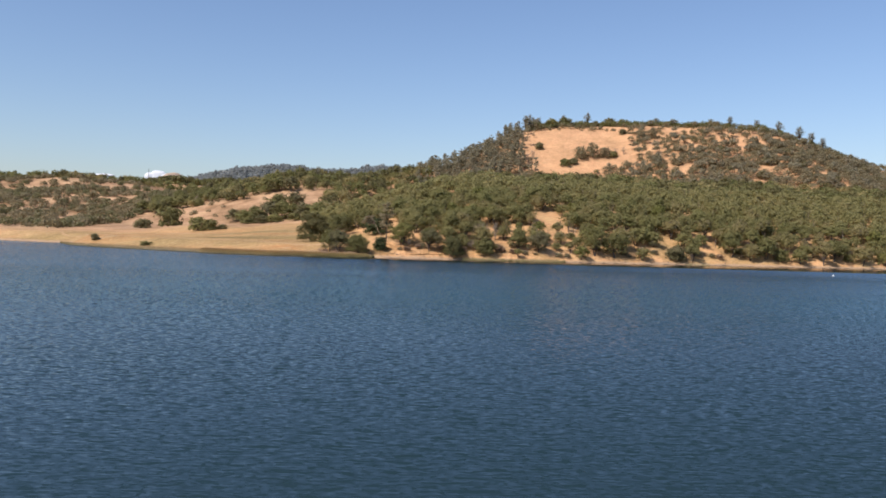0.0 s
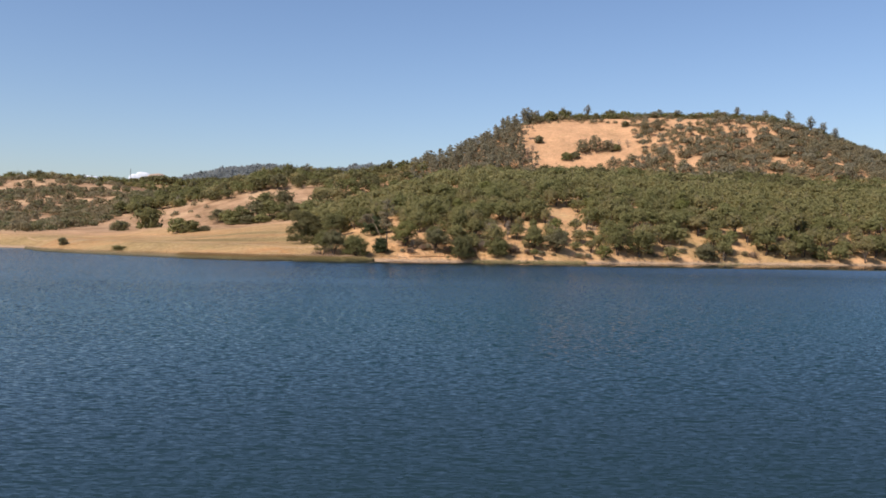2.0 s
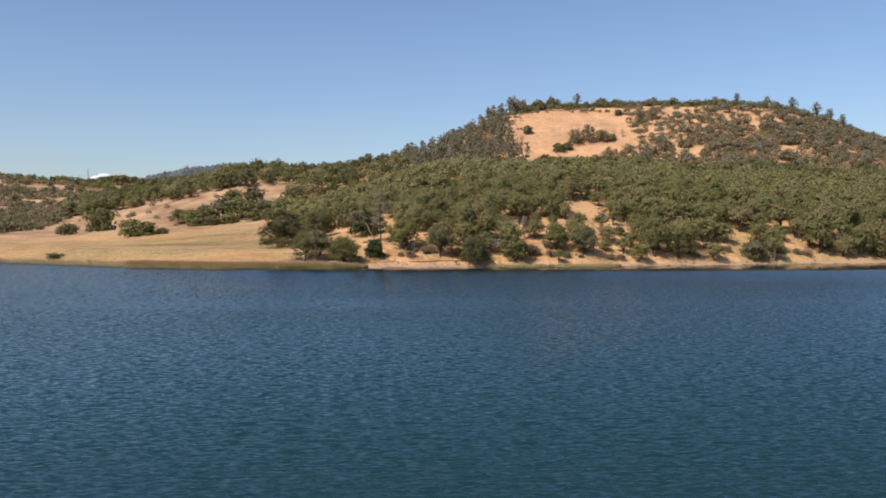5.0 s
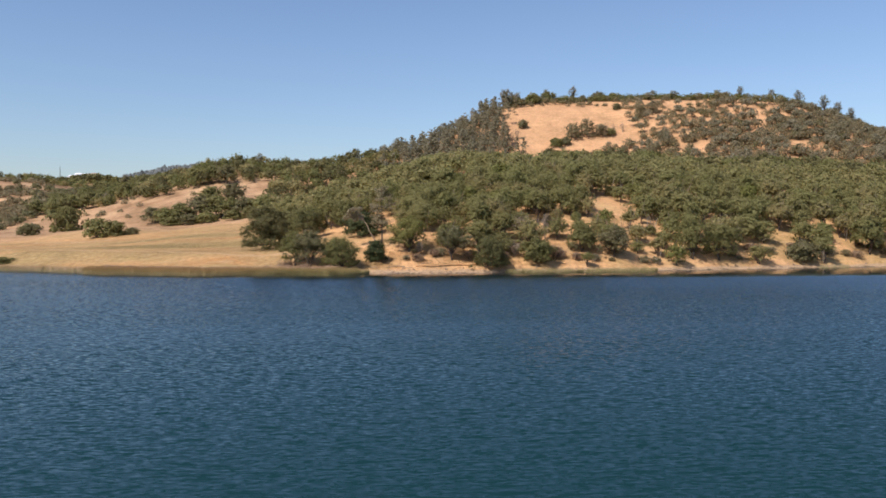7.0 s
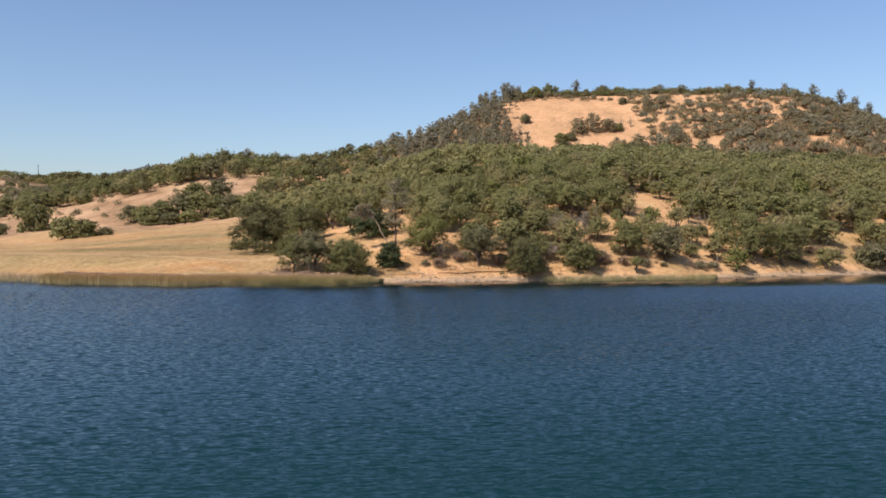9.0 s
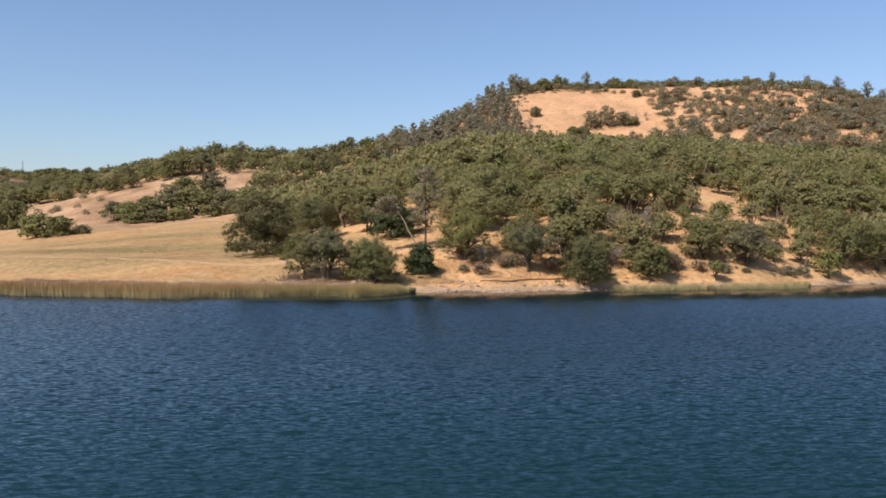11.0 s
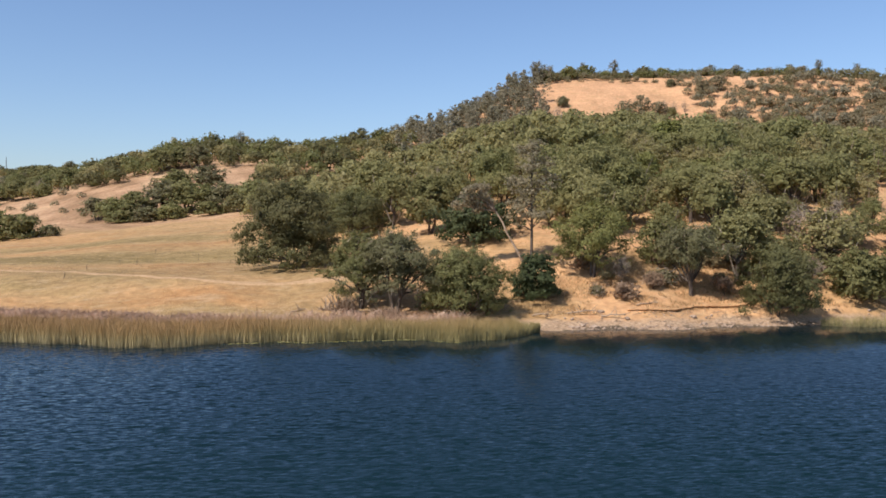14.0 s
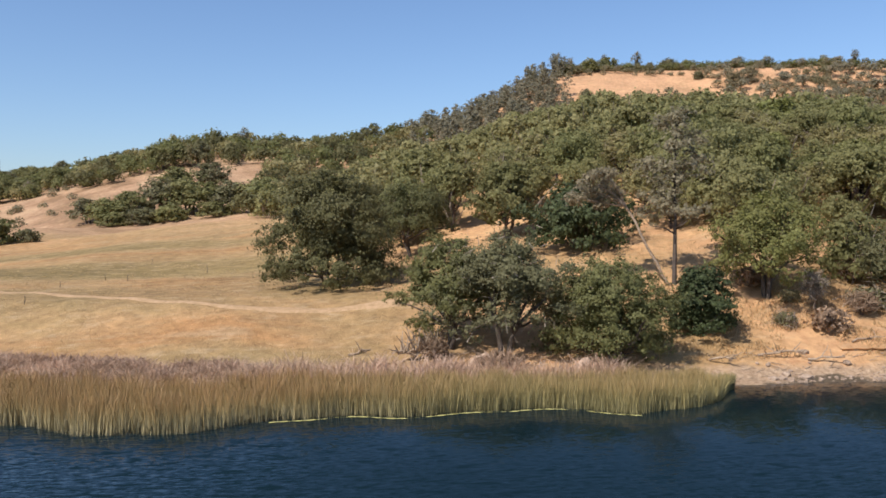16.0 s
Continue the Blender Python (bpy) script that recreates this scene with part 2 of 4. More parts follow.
# distance haze is painted into these needles as a pale grey
CONIFER = make_leaf("haze_tinted_needles", (0.29, 0.31, 0.30), (0.39, 0.41, 0.39), (0.34, 0.33, 0.30), 0.8, 0.55, grain=0.3, depth=0.2)
HILL = make_leaf("hill_brush_leaves", (0.212, 0.190, 0.103), (0.360, 0.312, 0.178), (0.320, 0.250, 0.142), 0.8, 0.47)
RIDGE_PINE = make_leaf("ridge_pine_needles", (0.222, 0.208, 0.130), (0.380, 0.345, 0.220), (0.325, 0.268, 0.172), 0.8, 0.5)
BRUSH = make_leaf("brown_twigs", (0.18, 0.115, 0.068), (0.37, 0.255, 0.160), (0.29, 0.19, 0.115), thin=0.15)
TWIG = make_leaf("bare_twigs", (0.22, 0.17, 0.12), (0.42, 0.335, 0.245), (0.32, 0.25, 0.175), thin=0.1)
BARK = make_plain("grey_brown_bark", (0.3, (0.045, 0.034, 0.026)), (0.55, (0.11, 0.085, 0.065)), (0.75, (0.19, 0.155, 0.125)), scale=5, stretch=(1, 1, 0.3))
DRIFT = make_plain("weathered_wood", (0.3, (0.190, 0.132, 0.084)), (0.55, (0.380, 0.282, 0.190)), (0.75, (0.530, 0.410, 0.295)), scale=6)
STONE = make_plain("shore_stone", (0.3, (0.20, 0.14, 0.095)), (0.55, (0.38, 0.275, 0.19)), (0.75, (0.52, 0.39, 0.28)), scale=2.5)
TAN = make_plain("tan_weed_mound", (0.3, (0.30, 0.205, 0.14)), (0.55, (0.46, 0.32, 0.22)), (0.75, (0.56, 0.41, 0.30)), scale=2.0, relief=0.08)
DIRT = make_plain("bare_trail_dirt", (0.3, (0.300, 0.196, 0.098)), (0.5, (0.405, 0.258, 0.132)), (0.72, (0.480, 0.315, 0.180)), scale=2.2, relief=0.06)
STRAW = make_leaf("dry_straw", (0.42, 0.28, 0.13), (0.66, 0.46, 0.24), (0.52, 0.35, 0.17), 0.8, 0.45, depth=0.2)
WEED = make_leaf("pinkish_dry_weeds", (0.46, 0.300, 0.205), (0.74, 0.53, 0.385), (0.60, 0.42, 0.26), 0.9, 0.35)
MAUVE = make_leaf("mauve_brown_weeds", (0.30, 0.185, 0.122), (0.52, 0.345, 0.240), (0.40, 0.275, 0.16), 0.8, 0.3)
REED = make_reed()
SCUM = make_plain("yellow_scum", (0.35, (0.34, 0.30, 0.08)), (0.6, (0.55, 0.49, 0.19)), scale=4)
PAINT = make_plain("white_paint", (0.3, (0.70, 0.70, 0.68)), (0.7, (0.82, 0.82, 0.80)), scale=3, rough=0.4, relief=0.004)
CLOUD = make_plain("cloud_white", (0.3, (0.58, 0.60, 0.63)), (0.7, (0.66, 0.67, 0.68)), scale=0.02, relief=0.0)
RUST = make_plain("rusted_post", (0.3, (0.06, 0.04, 0.03)), (0.7, (0.14, 0.10, 0.075)), scale=8)


# ---- landform ----
def smooth(a, b, v):
    q = np.clip((np.asarray(v, float) - a) / (b - a), 0, 1)
    return q * q * (3 - 2 * q)


def softmax(a, b, k):
    return np.logaddexp(a / k, b / k) * k


def curve(v, xs, ys):
    """A rounded line through a few knots."""
    v = np.asarray(v, float)
    w = (xs[-1] - xs[0]) * 0.012
    return sum(np.interp(v + d * w, xs, ys) for d in (-1.5, -0.5, 0.5, 1.5)) / 4


def wobble(x, y, size, seed):
    """Cheap smooth relief between about -1 and 1."""
    r = np.random.RandomState(seed)
    out = 0
    for k in range(7):
        a, f, p = r.uniform(0, 6.283), r.uniform(0.6, 1.7) * 6.283 / size, r.uniform(0, 6.283)
        out = out + np.sin((x * np.cos(a) + y * np.sin(a)) * f + p + 0.8 * np.sin((x * np.sin(a) - y * np.cos(a)) * f * 0.7 + 2 * p))
    return out / 4.0


def shore(x):
    """The water's edge, as y over x."""
    x = np.asarray(x, float)
    line = np.interp(x, [-2500, -420, -260, -205, -160, -142, -128, -100, -75, -55, -33, -3, 12, 45, 98, 160, 215, 320, 2500],
                     [1200, 560, 440, 404, 380, 354, 343, 324, 311.5, 303.8, 303, 303.5, 305, 311, 327, 342, 354, 380, 900])
    return line + 0.9 * np.sin(x / 5.3) * np.sin(x / 13.0 + 1) + 0.35 * np.sin(x / 1.9)


def ridge(x):
    """Where the hill's crest line runs, as y over x."""
    return curve(x, [-420, -250, -78, -20, 24, 88, 150, 250, 285, 314, 400, 700], [900, 745, 632, 645, 690, 728, 742, 692, 655, 650, 720, 800])


def height(x, y):
    """Ground height over the water."""
    x, y = np.asarray(x, float), np.asarray(y, float)
    s = y - shore(x)
    # wooded shoulder rising from the shore
    sh = np.interp(s, [-60, -6, 0, 1.8, 2.7, 8, 14, 22, 40, 60, 100, 200, 300, 700], [-9, -1.5, 0, 0.3, 1.2, 3.8, 6.4, 10.4, 16.5, 22, 30, 40, 48, 56])
    # grassy knoll
    low = 1 - 0.42 * smooth(-60, -100, x) - 0.3 * smooth(-110, -190, x)
    kn = np.interp(s, [-60, -6, 0, 8, 14, 20, 50, 118, 165, 230, 420, 700], [-9, -1.5, 0, 0.9, 2.4, 4.0, 5.4, 12.8, 13.5, 14.5, 17, 22])
    kn = np.where(s > 20, 4.0 + (kn - 4.0) * low, kn)
    edge = -40 - 0.05 * np.clip(y - 330, 0, 300) + 3 * np.sin(y / 17)
    w = smooth(-16, 62, x - edge - 0.22 * np.clip(y - 420, 0, 200))
    h = kn * (1 - w) + sh * w
    # the hill and the ridge that runs down from it
    top = curve(x, [-420, -250, -160, -78, -20, 24, 58, 88, 150, 250, 285, 314, 400, 700], [32, 33, 39.5, 47.5, 48.3, 60, 87, 100.5, 107, 103, 88, 77, 73, 60])
    yr = ridge(x)
    slope = curve(x, [-420, -200, -60, 20, 85, 180, 300, 500], [0.2, 0.22, 0.26, 0.42, 0.62, 0.47, 0.5, 0.3])
    d = yr - y
    hill = top - slope * (np.sqrt(d * d + 64) - 8) * np.where(d > 0, 1.0, 0.45)
    h = np.where(s > 30, softmax(h, hill, 3.0) - 3.0 * np.log1p(np.exp(-np.abs(h - hill) / 3.0)) * 0.5, h)
    # far slopes beyond the left arm of the lake
    far = 50 * np.exp(-(((y - 900) / 260) ** 2)) * smooth(-120, -300, x) + 10 * wobble(x, y, 420, 3) * smooth(560, 760, y) * smooth(-150, -300, x)
    h = h + smooth(-115, -190, x) * smooth(5, 40, s) * (softmax(h, np.minimum(far, 3 + s * 0.35), 3.0) - h)
    # mountains on the skyline
    crest = curve(x, [-1300, -932, -815, -698, -630, -560, -481, -382, -283, -224, -165, -105, -26, 900], [90, 152, 160, 190, 207, 209, 219, 206, 206, 210, 230, 220, 213, 60])
    mt = (crest + 4 * wobble(x, y, 330, 5) + 4 * wobble(x, y, 70, 6)) * np.exp(-(((y - 3000) / 520) ** 2))
    bald = 137 * np.exp(-(((x + 599) / 60) ** 2) - ((y - 2050) / 260) ** 2)
    back = (70 + 5 * wobble(x, y, 260, 9) - 9 * np.exp(-(((x + 385) / 90) ** 2))) * np.exp(-(((y - 1230) / 170) ** 2)) * smooth(-1100, -850, x) * (1 - smooth(-170, 150, x))
    roll = (40 + 25 * wobble(x, y, 1100, 8)) * smooth(1000, 1700, y)
    h = np.where(s > 60, np.maximum.reduce([h, mt, bald, back, roll * smooth(900, 1500, y)]), h)
    bumps = 0.9 * wobble(x, y, 55, 21) * smooth(14, 90, s) + 0.12 * wobble(x, y, 7, 22) * smooth(3, 12, s) + 3.0 * wobble(x, y, 160, 23) * smooth(60, 260, s)
    return h + bumps


# ---- mesh building ----
def sheet(name, verts, faces, mat, smooth_it=False):
    """A mesh from arrays; faces all have the same number of corners."""
    verts, faces = np.asarray(verts, np.float32), np.asarray(faces, np.int32)
    me = bpy.data.meshes.new(name)
    me.vertices.add(len(verts))
    me.vertices.foreach_set("co", verts.ravel())
    me.loops.add(faces.size)
    me.loops.foreach_set("vertex_index", faces.ravel())
    me.polygons.add(len(faces))
    me.polygons.foreach_set("loop_start", np.arange(0, faces.size, faces.shape[1], dtype=np.int32))
    me.polygons.foreach_set("use_smooth", np.full(len(faces), smooth_it))
    me.materials.append(mat)
    me.update(calc_edges=True)
    return me


def part(name, me, parent, label=""):
    ob = new(name, me)
    ob.parent = parent
    return tagged(ob, label) if label else ob


def unit(v):
    return v / np.maximum(np.linalg.norm(v, axis=-1, keepdims=True), 1e-6)


def sprays(r, centres, normals, size):
    """Small leaf sprays, three corners each."""
    n = len(centres)
    a = unit(np.cross(normals, r.normal(size=(n, 3))))
    b = np.cross(normals, a)
    ls = (size * r.uniform(0.55, 1.35, n))[:, None]
    a, b = a * ls * 0.62, b * ls * r.uniform(0.38, 0.66, n)[:, None]
    k = normals * ls * 0.2
    v = np.stack([centres - a - k, centres + a * 0.7 - b + k * r.uniform(-1, 1, (n, 1)), centres + a * 0.7 + b + k], 1).reshape(-1, 3)
    return v, np.arange(3 * n).reshape(-1, 3)


def tube(points, radii, sides=6):
    """A tapered limb along points."""
    points = np.asarray(points, float)
    d = unit(np.gradient(points, axis=0))
    ref = np.where(np.abs(d[:, 2:3]) > 0.9, np.array([[1.0, 0, 0]]), np.array([[0, 0, 1.0]]))
    a = unit(np.cross(d, ref))
    b = np.cross(d, a)
    ang = np.linspace(0, 2 * np.pi, sides, endpoint=False)
    ring = a[:, None] * np.cos(ang)[None, :, None] + b[:, None] * np.sin(ang)[None, :, None]
    v = (points[:, None] + ring * np.asarray(radii, float)[:, None, None]).reshape(-1, 3)
    n, f = len(points), []
    for i in range(n - 1):
        for j in range(sides):
            k = (j + 1) % sides
            f.append((i * sides + j, i * sides + k, (i + 1) * sides + k, (i + 1) * sides + j))
    return v, f


def joined(pieces):
    vs, fs, n = [], [], 0
    for v, f in pieces:
        vs.append(np.asarray(v, float))
        fs.append(np.asarray(f, int) + n)
        n += len(v)
    return np.concatenate(vs), np.concatenate(fs)


def limb(r, a, b, r0, r1, sag=0.15, steps=5, sides=6):
    a, b = np.asarray(a, float), np.asarray(b, float)
    q = np.linspace(0, 1, steps)[:, None]
    far = np.linalg.norm(b - a)
    p = a + (b - a) * q + np.array([0, 0, 1.0]) * sag * far * (q * (1 - q)) + r.normal(size=(steps, 3)) * far * 0.035 * np.sin(q * np.pi)
    return tube(p, np.linspace(r0, r1, steps), sides)


def crown_shape(r, kind, w, h, full):
    """Centres and radii of a crown's foliage clumps, and where its limbs part."""
    if kind == "pine":
        n = 34
        q = np.sort(r.uniform(0, 1, n))
        z = h * (0.36 + 0.62 * q)
        a = r.uniform(0, 6.283, n)
        rad = w * 0.5 * np.sqrt(np.clip(1.12 - q, 0.05, 1)) * r.uniform(0.25, 0.95, n)
        c = np.stack([rad * np.cos(a), rad * np.sin(a), z], 1)
        return c, w * r.uniform(0.10, 0.17, n), 0.34 * h
    low = {"oak": 0.14, "tall": 0.24, "bush": 0.03, "dead": 0.2}[kind]
    n = {"oak": 58, "tall": 46, "bush": 60, "dead": 16}[kind]
    k = np.arange(n) + 0.5
    cz = 1 - (1.65 if kind == "oak" else 1.5 if kind == "tall" else 1.92) * k / n
    a = k * 2.39996 + r.uniform(-0.5, 0.5, n)
    s = np.where(cz > 0, np.sqrt(np.clip(1 - cz * cz, 0.02, 1)), np.sqrt(np.clip(1 - np.abs(cz) ** 3, 0.1, 1))) * r.uniform(0.5, 1.12, n)
    rc = w * (r.uniform(0.075, 0.155, n) if kind != "dead" else r.uniform(0.115, 0.20, n))
    mid, up = h * (low + 1) / 2, h * (1 - low) / 2
    lump = 1 + 0.2 * np.sin(2 * a + 2.0 * cz + r.uniform(0, 6)) + 0.2 * np.sin(3 * a - 3.0 * cz + r.uniform(0, 6))
    c = np.stack([(w / 2 - rc) * s * lump * np.cos(a), (w / 2 - rc) * s * lump * np.sin(a), mid + (up - rc * 0.7) * cz * r.uniform(0.68, 1.04, n)], 1)
    # gaps where a limb carries no leaves
    keep = r.uniform(0, 1, n) < full
    c, rc = c[keep], rc[keep]
    core = np.stack([r.uniform(-0.2, 0.2, 5) * w, r.uniform(-0.2, 0.2, 5) * w, mid + r.uniform(-0.3, 0.4, 5) * up], 1)
    c, rc = np.r_[c, core], np.r_[rc, np.full(5, w * 0.14)]
    if kind in ("bush", "oak"):
        m = 16 if kind == "bush" else 8
        a = np.arange(m) * 6.283 / m + r.uniform(-0.2, 0.2, m)
        ra = w * r.uniform(0.28, 0.44, m)
        rs = w * r.uniform(0.07, 0.12, m)
        zs = rs * r.uniform(0.6, 1.2, m) + (r.uniform(0.0, 0.08, m) * h if kind == "bush" else r.uniform(0.10, 0.28, m) * h)
        c, rc = np.r_[c, np.stack([ra * np.cos(a), ra * np.sin(a), zs], 1)], np.r_[rc, rs]
    c[:, 2] = np.maximum(c[:, 2], rc * 0.55)
    return c, rc, h * (0.2 if kind != "bush" else 0.06)


def foliage(r, kind, w, h, count, size, fine=10, full=0.86):
    """Leaf sprays in small tufts, the tufts in clumps, the clumps in a crown, with loose sprays between."""
    c, rc, fork = crown_shape(r, kind, w, h, full)
    count, size = 2 * count, 0.8 * size
    k = np.repeat(np.arange(len(c)), fine)
    d = unit(r.normal(size=(len(k), 3)) + np.array([0, 0, 0.3]))
    flat = np.array([1.1, 1.1, 0.55 if kind == "pine" else 0.8])
    tc = c[k] + d * rc[k][:, None] * r.uniform(0.4, 1.15, (len(k), 1)) * flat
    tr = rc[k] * r.uniform(0.2, 0.46, len(k))
    share = tr ** 2 / (tr ** 2).sum()
    pick = r.choice(len(tc), count, p=share)
    loose = (r.uniform(0, 1, (count, 1)) < 0.16) * rc[k][pick][:, None] * 0.5
    d2 = unit(r.normal(size=(count, 3)) + 0.6 * d[pick] + np.array([0, 0, 0.25]))
    p = tc[pick] + d2 * (tr[pick][:, None] * r.uniform(0.3, 1.15, (count, 1)) + loose) * flat
    p[:, 2] = np.maximum(p[:, 2], 0.12)
    out = unit(p - np.array([0, 0, h * 0.35]))
    nrm = unit(d2 * 0.42 + d[pick] * 0.42 + out * 0.8 + r.normal(size=(count, 3)) * 0.42)
    return sprays(r, p, nrm, size), c, rc, fork


def wood(r, kind, w, h, c, rc, fork, limbs, lean=(0, 0)):
    """The trunk's pieces and the limbs' pieces."""
    rb = 0.022 * h + 0.012 * w if kind != "pine" else 0.0145 * h
    rb *= 0.6 if kind == "bush" else 1.0
    pieces, arms = [], []
    if kind == "pine":
        top = np.array([lean[0], lean[1], h * 0.97])
        q = np.linspace(0, 1, 9)[:, None]
        pieces.append(tube(np.array([0, 0, -0.4]) + (top + np.array([0, 0, 0.4])) * q + r.normal(size=(9, 3)) * (0.05, 0.05, 0) * q, np.linspace(rb, 0.04, 9), 7))
        for k in r.choice(len(c), min(limbs, len(c)), False):
            q = np.clip(c[k][2] / h - 0.08, 0.2, 0.95)
            arms.append(limb(r, top * q, c[k], rb * (1.1 - q) * 0.5, 0.02, -0.1, 4, 4))
    else:
        stems = {"oak": 2, "tall": 1, "bush": 4, "dead": 3}[kind]
        forks = []
        for s in range(stems):
            f = np.array([r.uniform(-0.11, 0.11) * w, r.uniform(-0.11, 0.11) * w, fork * r.uniform(0.8, 1.5)])
            foot = np.array([f[0] * 0.35, f[1] * 0.35, -0.4])
            pieces.append(limb(r, foot, f, rb / stems ** 0.4, rb * 0.75 / stems ** 0.4, 0.0, 4, 7))
            forks.append(f)
        for k in r.choice(len(c), min(limbs, len(c)), False):
            f = min(forks, key=lambda g: np.linalg.norm(g[:2] - c[k][:2]))
            arms.append(limb(r, f, c[k], rb * 0.45, 0.03, 0.12, 5, 5))
    return pieces, arms


def twigs(r, c, rc, count):
    """Fine bare twigs."""
    pick = r.choice(len(c), count)
    p = c[pick] + r.normal(size=(count, 3)) * rc[pick][:, None] * 0.5
    d = unit(r.normal(size=(count, 3)) + np.array([0, 0, 0.5]))
    ln = r.uniform(0.4, 1.0, count)[:, None]
    side = unit(np.cross(d, r.normal(size=(count, 3)))) * 0.03
    v = np.stack([p - d * ln * 0.5 - side, p - d * ln * 0.5 + side, p + d * ln * 0.5 + side * 0.4, p + d * ln * 0.5 - side * 0.4], 1).reshape(-1, 3)
    return v, np.arange(4 * count).reshape(-1, 4)


def make_tree(name, seed, kind, w, h, leaf, count, size, limbs, label, category, group="", split=0, full=0.86):
    r = np.random.RandomState(seed)
    ob = new(name)
    ob.empty_display_size = 0.5
    (v, f), c, rc, fork = foliage(r, kind, w, h, count, size, full=full)
    if kind == "dead":
        v, f = twigs(r, c, rc, count)
    stems, arms = wood(r, kind, w, h, c, rc, fork, limbs)
    bark = DRIFT if leaf is TWIG else BARK
    trunk = part("trunk", sheet("trunk", *joined(stems + arms[split:]), bark, True), ob)
    for lv, lf in arms[:split]:
        part("limb", sheet("limb", lv, lf, bark, True), trunk)
    crown = part("crown", sheet("crown", v, f, leaf), ob)
    if leaf in (PALE_OAK, GREY_OAK):
        outer = c + unit(c - np.array([0, 0, h * 0.4])) * rc[:, None] * 0.75
        part("lichen", sheet("lichen", *twigs(r, outer, rc, 200), TWIG), crown)
        tagged(crown.children[0], "pale lichen-grey twigs", kind="stuff")
    return tagged(ob, label, category, group)


def ground_at(x, y):
    return float(height(x, y))


PLACED = set()


def put(src, m):
    """The thing itself where it is first set, a copy of it at the pose and size m from then on."""
    if src.name in PLACED:
        return copy_thing(src, m @ Matrix.Diagonal((*(1 / q for q in src.scale), 1)))
    PLACED.add(src.name)
    src.matrix_basis = m
    return src


# ---- water and ground ----
def lake():
    bm = bmesh.new()
    vs = [bm.verts.new(p) for p in ((-4800, -4800, 0), (4800, -4800, 0), (4800, 4800, 0), (-4800, 4800, 0))]
    bm.faces.new(vs)
    me = bpy.data.meshes.new("water")
    bm.to_mesh(me)
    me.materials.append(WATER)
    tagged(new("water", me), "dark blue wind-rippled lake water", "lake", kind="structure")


def steps(*runs):
    """Coordinates at the given spacings: pairs of (end, spacing) from a first value on."""
    out = [float(runs[0])]
    for end, gap in runs[1:]:
        n = max(1, round((end - out[-1]) / gap))
        out += list(np.linspace(out[-1], end, n + 1)[1:])
    return np.array(out)


def ground():
    xs = steps(-4800, (-1500, 150), (-1050, 40), (-350, 11), (-110, 4), (-78, 1.6), (20, 0.9), (130, 2.0), (330, 4), (700, 14), (1500, 60), (4800, 200))
    ys = steps(-4800, (0, 800), (270, 45), (292, 3), (345, 0.9), (450, 3.0), (760, 4.5), (1000, 12), (2000, 45), (2700, 60), (3150, 24), (3600, 60), (4800, 200))
    gx, gy = np.meshgrid(xs, ys)
    z = height(gx, gy)
    z = np.where(gy < 240, np.minimum(z, -9), z)
    v = np.stack([gx, gy, z], -1).reshape(-1, 3)
    i = np.arange(len(v)).reshape(len(ys), len(xs))
    f = np.stack([i[:-1, :-1], i[:-1, 1:], i[1:, 1:], i[1:, :-1]], -1).reshape(-1, 4)
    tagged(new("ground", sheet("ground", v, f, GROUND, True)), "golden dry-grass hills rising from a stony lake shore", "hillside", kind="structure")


def trail():
    """The trodden track across the meadow."""
    xs = np.linspace(-170, -28, 130)
    ys = np.interp(xs, [-170, -130, -100, -74, -62, -51, -44, -36, -28], [404, 370, 352, 336.7, 329.2, 323.2, 321.8, 321.2, 323]) + 0.5 * np.sin(xs / 6.0)
    half = 0.72 + 0.18 * np.sin(xs / 2.3) * np.sin(xs / 0.9)
    v, f = [], []
    for k in range(len(xs)):
        for q in (-1, -0.35, 0.35, 1):
            y = ys[k] + q * half[k]
            v.append((xs[k], y, ground_at(xs[k], y) + (0.07 if abs(q) < 1 else -0.02)))
        if k:
            f += [(4 * k - 4 + j, 4 * k + j, 4 * k + 1 + j, 4 * k - 3 + j) for j in range(3)]
    tagged(new("trail", sheet("trail", v, f, DIRT, True)), "pale trodden dirt track across the dry meadow", "path", kind="structure")


lake()
ground()
trail()


